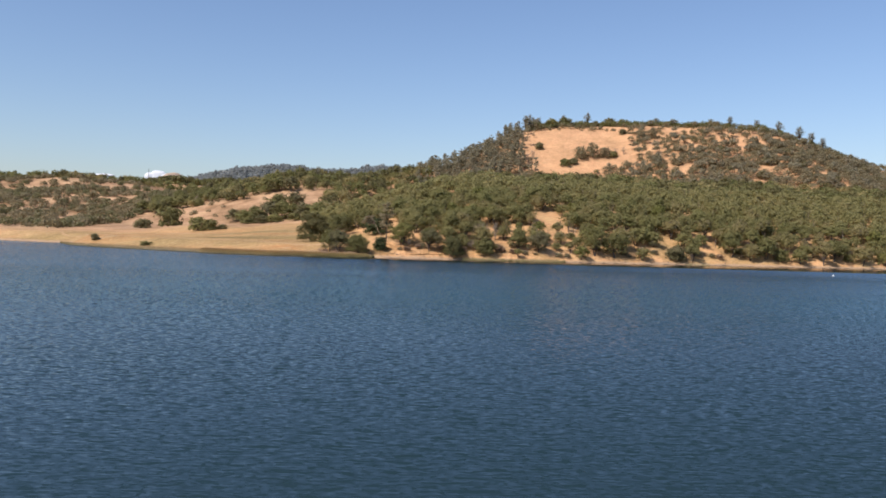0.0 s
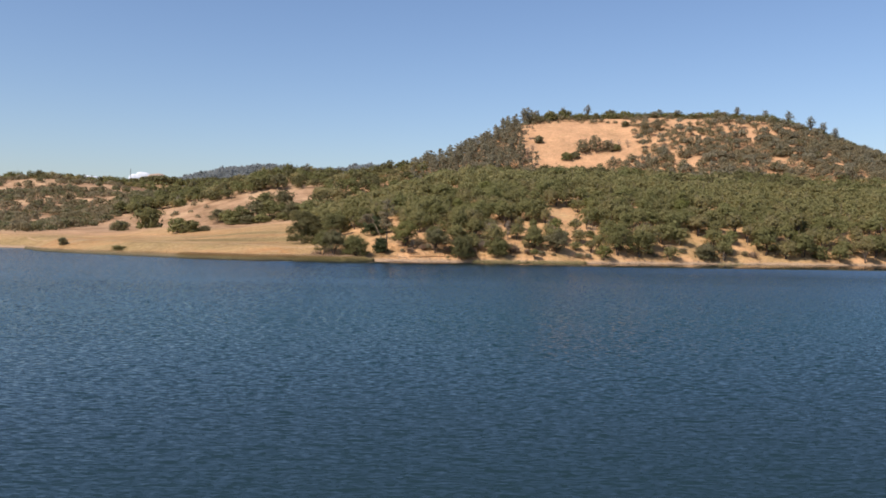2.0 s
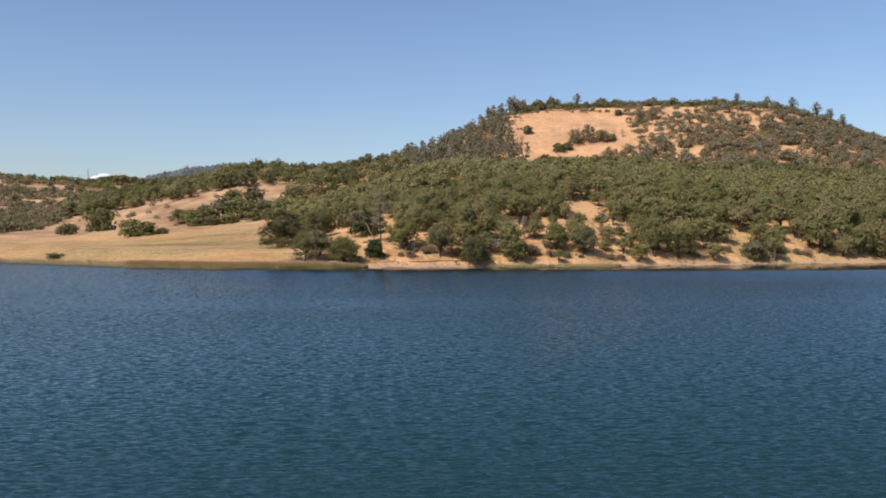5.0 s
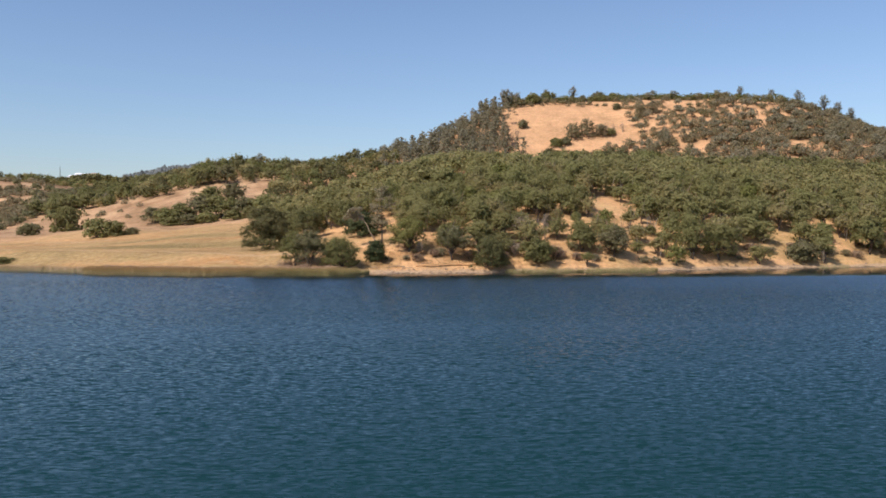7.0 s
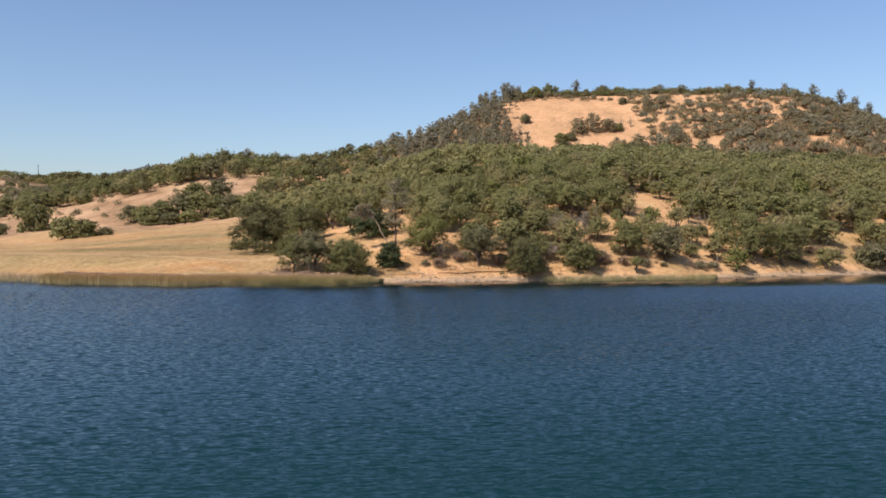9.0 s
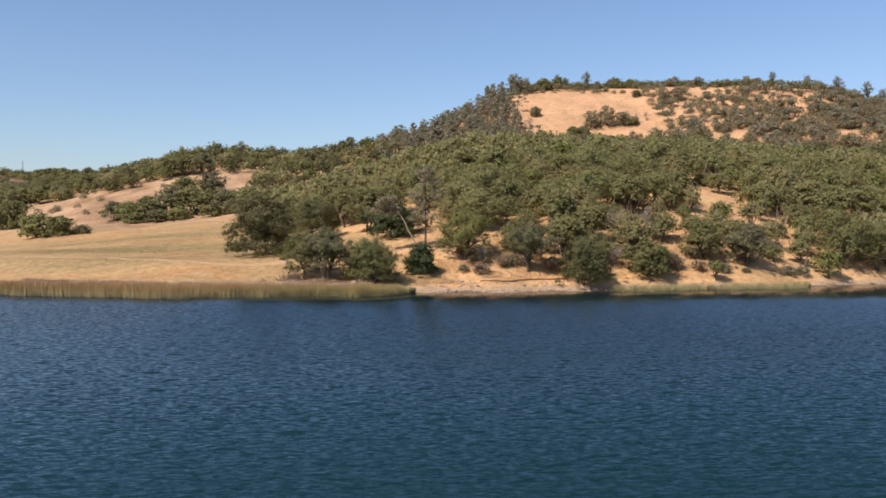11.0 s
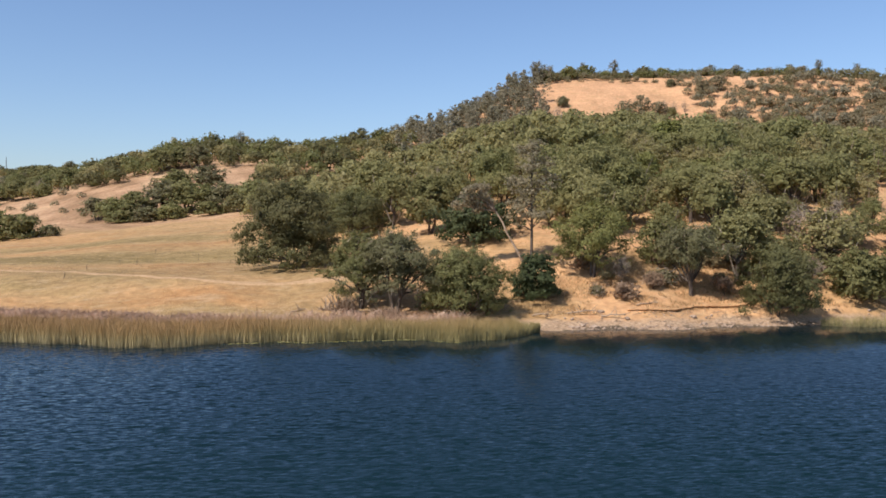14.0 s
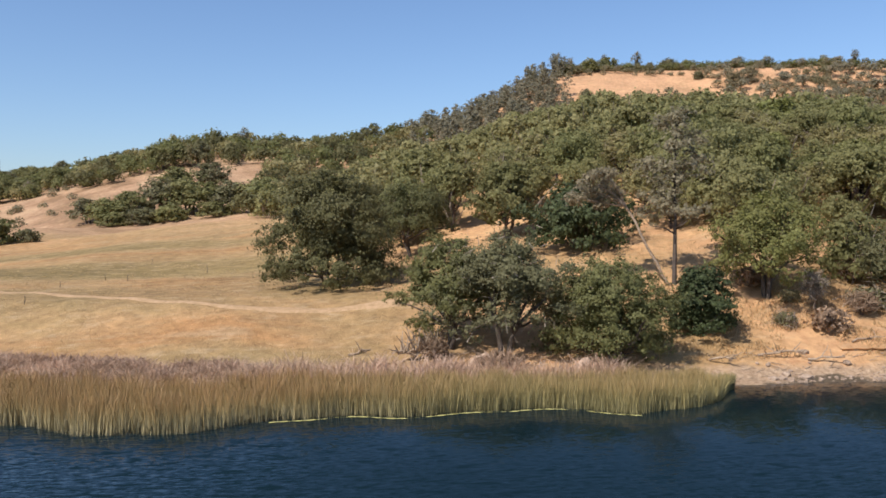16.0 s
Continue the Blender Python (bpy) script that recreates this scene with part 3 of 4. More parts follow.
# ---- trees by the shore ----
OAK_L = "olive-green oak with a dense rounded crown, {}"
SHORE = [
    # kind, x, y, width, height, leaf, sprays, label, category
    ("bush", -42.6, 332.2, 13.8, 12.0, DEEP_OAK, 10500, "large dark green oak standing alone at the meadow's edge", "tree"),
    ("oak", -33.2, 347.5, 10.4, 8.8, DEEP_OAK, 4600, "dark olive oak behind the large meadow oak", "tree"),
    ("oak", -34.2, 311.8, 7.4, 8.2, OAK, 5200, "small oak with a bare leaning trunk beside driftwood", "tree"),
    ("oak", -30.6, 309.0, 9.6, 8.8, GREY_OAK, 6400, "grey-green oak with a thin crown behind the reeds", "tree"),
    ("bush", -23.8, 307.4, 10.2, 7.2, OAK, 7000, "broad olive-green shrubby oak behind the reeds", "shrub"),
    ("bush", -15.5, 310.6, 5.6, 5.2, DARK, 4400, "dense dark green rounded shrub on the bank", "shrub"),
    ("bush", -18.4, 333.0, 11.4, 6.6, DARK, 3800, "low spreading dark green oak on bare ground", "tree"),
    ("oak", -22.8, 346.0, 9.0, 9.2, OAK, 3800, "olive-green oak behind bare dry ground", "tree"),
    ("oak", -7.7, 315.6, 10.4, 8.8, LIME, 4600, "yellow-green oak with a gnarled dark trunk on the bank", "tree"),
    ("tall", 2.4, 311.4, 8.8, 8.2, GREY_OAK, 3950, "thin grey-green oak above the eroded bank", "tree"),
    ("bush", 10.8, 308.0, 9.8, 8.0, DEEP_OAK, 5600, "dense dark green oak overhanging the water's edge", "tree"),
    ("bush", 22.6, 311.4, 8.0, 5.9, OAK, 3800, "rounded olive-green shrub on the bank", "shrub"),
    ("oak", 35.8, 319.0, 8.4, 7.0, OAK, 2600, "olive-green oak close to the shore", "tree"),
    ("oak", 43.0, 317.0, 8.6, 7.4, GREY_OAK, 2600, "grey-green oak close to the shore", "tree"),
    ("oak", 65.5, 323.2, 11.0, 10.5, OAK, 2600, "olive-green oak above the stony shore", "tree"),
    ("oak", 74.0, 325.2, 10.5, 10.0, OAK, 2600, "wide olive-green oak above the stony shore", "tree"),
    ("bush", 99.5, 331.4, 8.2, 5.6, GREY_OAK, 2000, "grey-green shrubby oak at the waterline", "shrub"),
    ("oak", 125.0, 342.0, 10.5, 11.0, OAK, 1800, "tall olive-green oak near the shore", "tree"),
    ("oak", 139.0, 342.0, 10.0, 9.0, OAK, 1500, "olive-green oak on the low shore", "tree"),
    ("oak", 171.0, 351.0, 11.0, 9.5, OAK, 1500, "broad olive-green oak on the low shore", "tree"),
]
for k, (kind, x, y, w, h, leaf, count, label, category) in enumerate(SHORE):
    size = 0.225 if count > 9000 else 0.18 if count > 3900 else 0.32 if count > 2500 else 0.5
    count = int(count * (2.7 if count > 3900 else 1.9))
    ob = make_tree("shrub" if category == "shrub" else "oak_tree", 100 + k, kind, w, h, leaf, count, size, 18, label, category, split=8 if k < 12 else 0, full=0.66 if category == "tree" and k < 12 else 0.86)
    ob.matrix_basis = pose(x, y, ground_at(x, y) - 0.05, 0, 0, 40 * k)

pine = make_tree("pine_tree", 7, "pine", 6.8, 14.8, PINE, 3000, 0.27, 28, "tall sparse grey pine with a bare straight trunk", "tree", split=14)
pine.matrix_basis = pose(-13.9, 319.5, ground_at(-13.9, 319.5))


def leaning_tree():
    r = np.random.RandomState(31)
    ob = new("leaning_tree")
    c = np.array([(-4.6, 0.6, 7.6), (-5.6, 0.2, 8.4), (-6.4, 0.9, 7.6), (-7.4, 0.3, 8.2), (-6.2, -0.8, 9.3), (-5.0, 1.2, 9.4), (-8.2, 0.4, 7.2), (-7.2, -0.6, 9.0), (-6.0, 0.5, 6.8)])
    rc = r.uniform(0.7, 1.05, len(c))
    pieces = [limb(r, (0, 0, -0.3), (-3.9, 0.3, 6.6), 0.15, 0.09, -0.05, 7, 7)]
    pieces += [limb(r, (-3.9, 0.3, 6.6), q, 0.09, 0.02, 0.1, 4, 4) for q in c]
    v, f = joined(pieces)
    part("trunk", sheet("trunk", v, f, DRIFT, True), ob)
    pick = r.choice(len(c), 1500)
    d = unit(r.normal(size=(1500, 3)))
    p = c[pick] + d * rc[pick][:, None] * r.uniform(0.3, 1.1, (1500, 1)) * (1, 1, 0.7)
    v, f = sprays(r, p, unit(d + r.normal(size=d.shape) * 0.8), 0.27)
    part("crown", sheet("crown", v, f, PINE), ob)
    ob.matrix_basis = pose(-14.3, 319.2, ground_at(-14.3, 319.2))
    tagged(ob, "pale bare trunk leaning from the pine's foot, thin grey crown", "tree")


leaning_tree()
for k, (x, y, w, h, label) in enumerate((
        (-5.2, 313.0, 1.8, 3.4, "grey broken snag with bare stubs on the bank"),
        (-1.9, 312.0, 2.8, 1.7, "leafless grey-brown brush on the bank"),
        (22.0, 324.0, 8.6, 5.4, "bare silvery dead shrub among the oaks"),
        (6.4, 311.6, 3.0, 2.2, "leafless grey-brown brush under the oaks"),
        (17.4, 313.5, 4.0, 3.6, "bare pinkish-grey dead shrub above the shore"),
        (27.5, 314.0, 5.0, 3.6, "bare reddish-brown brush near the shore"),
        (-31.5, 306.4, 3.0, 1.2, "low leafless brown brush at the grey oak's foot"),
        (27.4, 324.0, 2.4, 7.0, "bare bleached dead sapling with a pale straight stem"),
        (1.6, 318.5, 4.4, 2.6, "leafless grey-brown brush in the oaks' shade"),
        (9.0, 322.5, 3.6, 2.6, "bare silvery dead shrub on the open ground"),
        (-35.6, 309.8, 2.4, 1.2, "tangled brown dead brush beside driftwood"))):
    ob = make_tree("dead_shrub", 300 + k, "dead", w, h, BRUSH if "brown" in label else TWIG, 900, 0.3, 14, label, "shrub", "dead shrubs on the bank", split=8)
    ob.matrix_basis = pose(x, y, ground_at(x, y), 0, 0, 70 * k)

# low brush under the bank's trees
r = np.random.RandomState(27)
UNDER = [make_tree("shrub", 320 + k, "bush", 3.0, 1.8, leaf, 420, 0.26, 6, label, "shrub", "low brush on the bank")
         for k, (leaf, label) in enumerate(((SCRUB, "low olive-brown brush under the bank's oaks"), (GREY_OAK, "small grey-green shrub on the dry bank"), (BRUSH, "small reddish-brown dry bush on the bank")))]
for k in range(54):
    x = r.uniform(-9, 30) if k < 26 else r.uniform(30, 135)
    y = float(shore(x)) + r.uniform(3.5, 15)
    q = r.uniform(0.5, 1.25)
    m = pose(x, y, ground_at(x, y) - 0.06, 0, 0, r.uniform(0, 360)) @ Matrix.Diagonal((q * 1.2, q, q, 1))
    src = UNDER[k % 3]
    put(src, m)

# ---- groves on the open slopes ----
GROVE = [
    ("bush", -150.4, 508.0, 15.0, 13.0), ("bush", -168.7, 516.0, 12.0, 6.6), ("bush", -109.6, 417.0, 9.5, 7.0), ("bush", -103.4, 416.0, 8.5, 5.6), ("bush", -97.6, 416.0, 4.8, 2.8),
    ("oak", -114.4, 518.0, 11.5, 8.0), ("oak", -106.4, 507.0, 11.5, 8.0), ("oak", -99.4, 503.0, 12.6, 9.3), ("oak", -91.4, 505.0, 13.8, 11.5), ("oak", -83.4, 503.0, 13.8, 10.7),
    ("oak", -76.4, 500.0, 12.6, 9.3), ("oak", -69.4, 497.0, 13.8, 9.7), ("oak", -61.4, 494.0, 13.8, 10.2), ("oak", -89.4, 524.0, 13.8, 10.7), ("oak", -79.4, 528.0, 12.6, 10.2),
    ("bush", -102.4, 500.0, 10.3, 4.5), ("bush", -94.4, 498.0, 10.3, 4.9), ("bush", -86.4, 496.0, 10.3, 4.9), ("bush", -73.4, 492.0, 10.3, 4.5),
    ("oak", -154.0, 622.0, 10.0, 10.5), ("bush", -137.0, 601.0, 5.2, 4.6), ("oak", -111.0, 600.0, 11.0, 10.5), ("oak", -102.0, 602.0, 10.0, 10.0), ("oak", -93.0, 596.0, 11.0, 11.0),
    ("bush", -109.8, 340.0, 4.6, 1.9), ("bush", -139.0, 364.0, 4.0, 3.2), ("bush", -161.0, 612.0, 8.0, 6.0), ("oak", -168.0, 620.0, 9.0, 8.0),
    ("bush", 91.0, 684.0, 7.6, 6.4), ("oak", 122.0, 668.0, 13.0, 11.0), ("oak", 131.0, 670.0, 13.0, 13.0), ("oak", 140.0, 668.0, 12.0, 9.5), ("bush", 147.0, 668.0, 9.0, 5.0), ("bush", 108.0, 659.0, 9.0, 6.5), ("bush", 115.0, 661.0, 8.0, 5.5),
    ("oak", 174.0, 687.0, 11.0, 11.0), ("oak", 183.0, 688.0, 11.0, 10.0), ("bush", 163.0, 707.0, 6.0, 5.2),
    ("bush", 106.0, 727.0, 13.0, 8.0), ("bush", 119.0, 733.0, 10.0, 8.5), ("bush", 159.0, 738.0, 12.0, 8.5), ("bush", 170.0, 737.0, 12.0, 8.0), ("bush", 184.0, 737.0, 9.0, 6.0),
]
STOCK = {}
for stock, kind, w, h, leaves in (("oak", "oak", 10, 10, (BLUE_OAK, OAK, GREY_OAK)), ("bush", "bush", 8, 5.5, (OAK, GREY_OAK, BLUE_OAK)), ("brown", "bush", 10, 10, (HILL, HILL, HILL))):
    STOCK[stock] = [make_tree("oak_tree" if kind == "oak" else "shrub", 400 + k, kind, w, h, leaves[k], 1500 if kind == "oak" else 1000, 0.66, 10,
                             "dark olive oak on the open dry slope" if kind == "oak" else "grey-brown bushy tree on the hill's open grass" if stock == "brown" else "low rounded olive shrub on dry grass",
                             "tree" if kind == "oak" else "shrub", "oaks on the open slopes" if kind == "oak" else "shrubs on the open slopes") for k in range(3)]
for k, (kind, x, y, w, h) in enumerate(GROVE):
    hilltop = kind == "oak" and x > 80 and y > 640
    src = STOCK["brown" if hilltop else kind][k % 3]
    bw, bh = (10, 10) if kind == "oak" else (8, 5.5)
    m = pose(x, y, ground_at(x, y) - 0.1, 0, 0, 67 * k) @ Matrix.Diagonal((w / bw, w / bw, h / bh, 1))
    put(src, m)

# belt of oaks down the open slope's far edge
belt = np.random.RandomState(83)
for k in range(34):
    y = belt.uniform(600, 692)
    x = -171 - 0.022 * max(0.0, 632 - y) ** 2 * 0.7 - 30 * belt.uniform(0, 1) ** 1.4
    q = belt.uniform(0.75, 1.1)
    put(STOCK["oak"][(1, 2, 1, 0)[k % 4]], pose(x, y, ground_at(x, y) - 0.1, 0, 0, 67 * k) @ Matrix.Diagonal((q, q, 0.85 * q, 1)))

# ---- the wood on the slope ----
CLEAR = [  # x, y, half width, half depth of open ground
    (120, 686, 44, 37), (150, 688, 20, 26), (108, 648, 28, 26), (86, 662, 10, 16), (39, 360, 8, 5), (49, 357, 11, 8), (57, 355, 7, 7), (50, 345, 9, 8), (39, 337, 8, 5), (90, 332, 7, 9), (97, 341, 6, 5), (113, 335, 6, 7), (-13, 324, 11, 9), (-24, 358, 4, 12),
    (-68, 571, 9, 11), (28, 316, 5, 7), (11, 319, 5, 4), (240, 600, 10, 6), (190, 628, 14, 7), (283, 588, 9, 6), (229, 580, 9, 7), (205, 697, 12, 9), (238, 655, 9, 7), (-3, 322, 4, 4), (52, 318, 4, 5), (150, 346, 5, 5),
]


def open_ground(x, y):
    n = 1 + 0.25 * math.sin(x * 0.9 + y * 0.4) + 0.15 * math.sin(y * 1.3)
    return any(((x - cx) / a) ** 2 + ((y - cy) / b) ** 2 < n for cx, cy, a, b in CLEAR)


def wooded(x, y, r):
    """How likely a tree stands here."""
    s = y - float(shore(x))
    if s < (2.6 if x > 30 else 7) or open_ground(x, y):
        return 0.0
    if x > -46 + 0.02 * (y - 330) and y < 480:
        if x < -8 and y < 352:
            return 0.0
        if s < 20:
            return 0.22 if x < 30 else 0.7
        return 0.9
    if x > -62 and y >= 440:
        near_top = x > 165 and y > 600
        if x > 78 and x < 165 and y > 650 and y < 718:
            return 0.0
        return (0.95 if float(wobble(x, y, 38, 44)) > -0.25 - 0.005 * max(0.0, 690 - y) else 0.3) if near_top else 0.98
    if x > -170:
        return 0.95 if y > 592 + 0.25 * max(0, -110 - x) + 8 * math.sin(x / 9) else 0.0
    # scrub beyond the lake's arm, with bare patches of golden grass
    if x < -0.415 * y and y < 655:
        return 0.09 if y > 480 else 0.0
    if any(((x - cx) / a) ** 2 + ((y - cy) / b) ** 2 < 1 for cx, cy, a, b in ((-352, 806, 46, 44), (-286, 832, 56, 58), (-250, 796, 28, 26), (-301, 687, 16, 16), (-238, 680, 11, 13))):
        return 0.03
    if y < 500 or (y < 665 and x > -201):
        return 0.0
    return 0.93 if float(wobble(x, y, 75, 41)) > -0.2 else 0.06


r = np.random.RandomState(5)
spots, cells = [], {}
tries = 150000
close = r.uniform(0, 1, tries) < 0.4
tx = np.where(close, r.uniform(-60, 330, tries), r.uniform(-560, 470, tries))
ty = np.where(close, r.uniform(305, 470, tries), r.uniform(400, 960, tries))
fits = (ty - shore(tx) > 2.6) & (ty < np.minimum(960, ridge(tx) + np.where(tx > -150, 26, 130))) & (np.abs(tx - 0.06 * ty) < 0.62 * ty + 40)
for x, y in zip(tx[fits].tolist(), ty[fits].tolist()):
    gap = 4.3 + 0.0012 * y + (1.2 if y > 480 else 0.0)
    key = (int(x // 9), int(y // 9))
    if any((x - a) ** 2 + (y - b) ** 2 < gap * gap for i in (-1, 0, 1) for j in (-1, 0, 1) for a, b in cells.get((key[0] + i, key[1] + j), ())):
        continue
    if any((x - q[1]) ** 2 + (y - q[2]) ** 2 < (0.5 * q[3] + 1.6) ** 2 for q in SHORE) or any((x - q[1]) ** 2 + (y - q[2]) ** 2 < (0.45 * q[3]) ** 2 for q in GROVE):
        continue
    if r.uniform() > wooded(x, y, r):
        continue
    cells.setdefault(key, []).append((x, y))
    spots.append((x, y))
spots.sort(key=lambda p: (p[1] - float(shore(p[0]))) + 0.35 * max(0, p[0] - 60) + (400 if p[0] < -60 else 0))

WOOD, WOOD_FINE = [], []
for k, (kind, leaf, w, h, label) in enumerate((
        ("oak", BLUE_OAK, 8.0, 7.8, OAK_L.format("one of the wooded slope")), ("oak", BLUE_OAK, 8.6, 7.2, OAK_L.format("one of the wooded slope")),
        ("oak", PALE_OAK, 7.6, 7.4, "grey-green oak with a lichen-pale crown on the slope"), ("tall", BLUE_OAK, 7.2, 8.6, "tall olive oak with bare lower limbs on the slope"),
        ("bush", OAK, 7.6, 5.6, "dark olive low oak among the wood"), ("tall", PALE_OAK, 6.8, 8.2, "pale grey-green oak with an open crown"),
        ("oak", LIME, 7.8, 7.2, "yellowish green oak on the wooded slope"))):
    WOOD.append(make_tree("oak_tree", 500 + k, kind, w, h, leaf, 1250, 0.50, 10, label, "tree", "oaks of the wooded slope"))
    WOOD_FINE.append(make_tree("oak_tree", 520 + k, kind, w, h, leaf, 3300, 0.315, 16, label, "tree", "oaks of the wooded slope"))
NEAR = 300
GLADES = ((38.0, 350.5, 6.0, 4.2), (100.5, 341.0, 4.5, 8.0), (117.0, 339.0, 6.0, 7.0), (24.0, 322.5, 5.5, 5.0))  # bare patches along the bank
for k, (x, y) in enumerate(spots[:NEAR]):
    shade = y - float(shore(x)) < 26
    pick = r.choice(7, p=(0.14, 0.10, 0.12, 0.30, 0.08, 0.22, 0.04) if shade else (0.25, 0.22, 0.17, 0.13, 0.10, 0.08, 0.05))
    src = (WOOD_FINE if x < 38 and y < 366 else WOOD)[pick]
    q = r.uniform(0.66, 1.14) * (0.72 if 30 < x < 64 and y < 342 else 1.0)
    m = pose(x, y, ground_at(x, y) - 0.1, 0, 0, r.uniform(0, 360)) @ Matrix.Diagonal((q * r.uniform(0.92, 1.1), q * r.uniform(0.92, 1.1), q * r.uniform(0.86, 1.16), 1))
    if not any(((x - cx) / a) ** 2 + ((y - cy) / b) ** 2 < 1 for cx, cy, a, b in GLADES):
        put(src, m)
for pick, x, y, q in ((0, 92.0, 338.5, 0.86), (3, 109.0, 338.0, 0.84), (1, 32.0, 342.0, 0.85), (0, 38.5, 341.5, 0.8), (4, 90.0, 345.0, 0.95)):
    put(WOOD[pick], pose(x, y, ground_at(x, y) - 0.1, 0, 0, 70 * x) @ Matrix.Diagonal((q, q, q, 1)))
for src in WOOD + WOOD_FINE:
    if src.name not in PLACED:
        for o in (*src.children_recursive, src):
            bpy.data.objects.remove(o)


def far_wood(name, mat, places, kind, w, h, count, size, label, seed):
    """Distant woods: many small crowns of leaf sprays in one mesh."""
    r = np.random.RandomState(seed)
    kinds = [foliage(r, kind, w, h, count, size)[0][0] for _ in range(5)]
    vs = []
    at = np.array(places)
    for (x, y), z in zip(places, height(at[:, 0], at[:, 1])):
        v = kinds[r.randint(5)]
        a, q = r.uniform(0, 6.283), r.uniform(0.72, 1.2) * (0.8 if y > 675 and x > 100 else 1.0)
        ca, sa = math.cos(a) * q, math.sin(a) * q
        vs.append(np.stack([v[:, 0] * ca - v[:, 1] * sa + x, v[:, 0] * sa + v[:, 1] * ca + y, v[:, 2] * q * r.uniform(0.85, 1.15) + z - 0.2], 1))
    v = np.concatenate(vs)
    tagged(new(name, sheet(name, v, np.arange(len(v)).reshape(-1, 3), mat)), label, "woods", kind="stuff")


def bare_flank(x, y):
    """Patches of dry ground between the trees of the hill's flank."""
    return 140 < x < 330 and y > 592 and float(wobble(x, y, 24, 49)) > 0.5 - 0.004 * max(0.0, y - 640)


rest = spots[NEAR:]
piny = [p for p in rest if p[1] > 630 and 5 < p[0] < 96] + [p for k, p in enumerate(rest) if p[1] > 590 and p[0] > 150 and k % 3 == 0]
piny_set = set(piny)
rest = [p for p in rest if p not in piny_set]
mid = [p for p in rest if p[1] < 470 and p[0] > -60]
back = [p for p in rest if not (p[1] < 470 and p[0] > -60)]
far_wood("slope_wood", BLUE_OAK, [p for k, p in enumerate(mid) if k % 4], "oak", 7.0, 6.4, 270, 0.8, "olive-green oak wood covering the upper slope", 61)
far_wood("slope_wood", PALE_OAK, [p for k, p in enumerate(mid) if not k % 4], "oak", 6.8, 6.4, 270, 0.76, "grey-green oaks scattered in the slope's wood", 62)
flank = [p for p in back if p[0] > 60 and p[1] > 560]
flank_set = set(flank)
back = [p for p in back if p not in flank_set]
flank = [p for k, p in enumerate(flank) if not bare_flank(*p) or k % 5 == 0]
far_wood("hill_wood", HILL, [p for k, p in enumerate(flank) if k % 3], "oak", 7.6, 6.4, 150, 0.8, "thin grey-brown trees scattered over the hill's flank", 72)
far_wood("hill_wood", GREY_OAK, [p for k, p in enumerate(flank) if not k % 3], "oak", 7.6, 6.2, 150, 0.8, "grey-green oaks scattered over the hill's flank", 73)
foot = [(x, y) for x, y in zip(r.uniform(140, 340, 420), r.uniform(560, 652, 420)) if not open_ground(x, y) and not bare_flank(x, y)]
far_wood("hill_wood", HILL, foot[::2], "oak", 7.4, 6.8, 110, 0.85, "grey-brown trees crowding the foot of the hill", 75)
far_wood("hill_wood", RIDGE_PINE, foot[1::2], "tall", 6.6, 7.4, 110, 0.85, "thin grey trees crowding the foot of the hill", 76)
shrubby = [p for p in back if p[0] < -170 and p[1] < 870]
wild = [(x, y) for x, y in zip(r.uniform(8, 330, 3900), r.uniform(585, 745, 3900)) if not open_ground(x, y) and (x < 96 or wobble(x, y, 30, 45) > -0.45) and not bare_flank(x, y) and not (78 < x < 165 and 650 < y < 718)]
wild += [(x, y) for x, y in zip(r.uniform(-175, -60, 130), r.uniform(535, 605, 130)) if wobble(x, y, 25, 47) > 0.55]
back = [p for p in back if p[0] >= -170 or p[1] >= 870]
for q, (leaf, label) in enumerate(((SCRUB, "brownish olive scrub on the far hillside"), (GREY_OAK, "dull olive shrubs on the far hillside"), (HILL, "grey-brown scrub on the far hillside"))):
    far_wood("hill_scrub", leaf, shrubby[q::3], "bush", 9.0, 4.4, 110, 1.2, label, 90 + q)
crest_line = [(x, float(ridge(x)) + dy) for x, dy in zip(r.uniform(86, 330, 560), r.uniform(-4, 10, 560))]
far_wood("crest_wood", OAK, crest_line, "bush", 7.6, 5.8, 60, 1.0, "row of low dark trees along the hill's crest", 70)
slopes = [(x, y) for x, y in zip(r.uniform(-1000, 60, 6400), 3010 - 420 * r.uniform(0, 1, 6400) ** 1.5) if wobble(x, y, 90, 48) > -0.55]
far_wood("mountain_wood", CONIFER, slopes, "pine", 10.0, 14.0, 12, 4.4, "conifers covering the distant mountain, haze painted into their pale colour", 69)
far_left = np.random.RandomState(52)
arm = list(zip(far_left.uniform(-440, -240, 260), far_left.uniform(1190, 1250, 260)))
far_wood("far_ridge_wood", DEEP_OAK, arm, "oak", 11.0, 9.5, 40, 2.4, "dark wood closing the ridge line beyond the lake's arm", 80)
behind = [(x, y) for x, y in zip(r.uniform(-900, -60, 1500), r.uniform(1040, 1245, 1500)) if wobble(x, y, 120, 46) > -0.75]
far_wood("far_ridge_wood", OAK, behind, "oak", 11.0, 8.5, 36, 2.4, "dark wooded ridge far behind the lake's arm", 68)
far_wood("hill_brush", HILL, wild, "bush", 5.2, 3.0, 46, 0.8, "low grey-brown brush between the hill's trees", 67)
far_wood("ridge_wood", DEEP_OAK, [p for k, p in enumerate(back) if k % 5 in (1, 2)], "oak", 9.4, 7.8, 155, 1.15, "dark green oak wood along the ridge", 62)
far_wood("ridge_wood", OAK, [p for k, p in enumerate(back) if k % 5 > 2], "oak", 9.6, 8.0, 155, 1.15, "olive oak wood along the ridge and far slopes", 63)
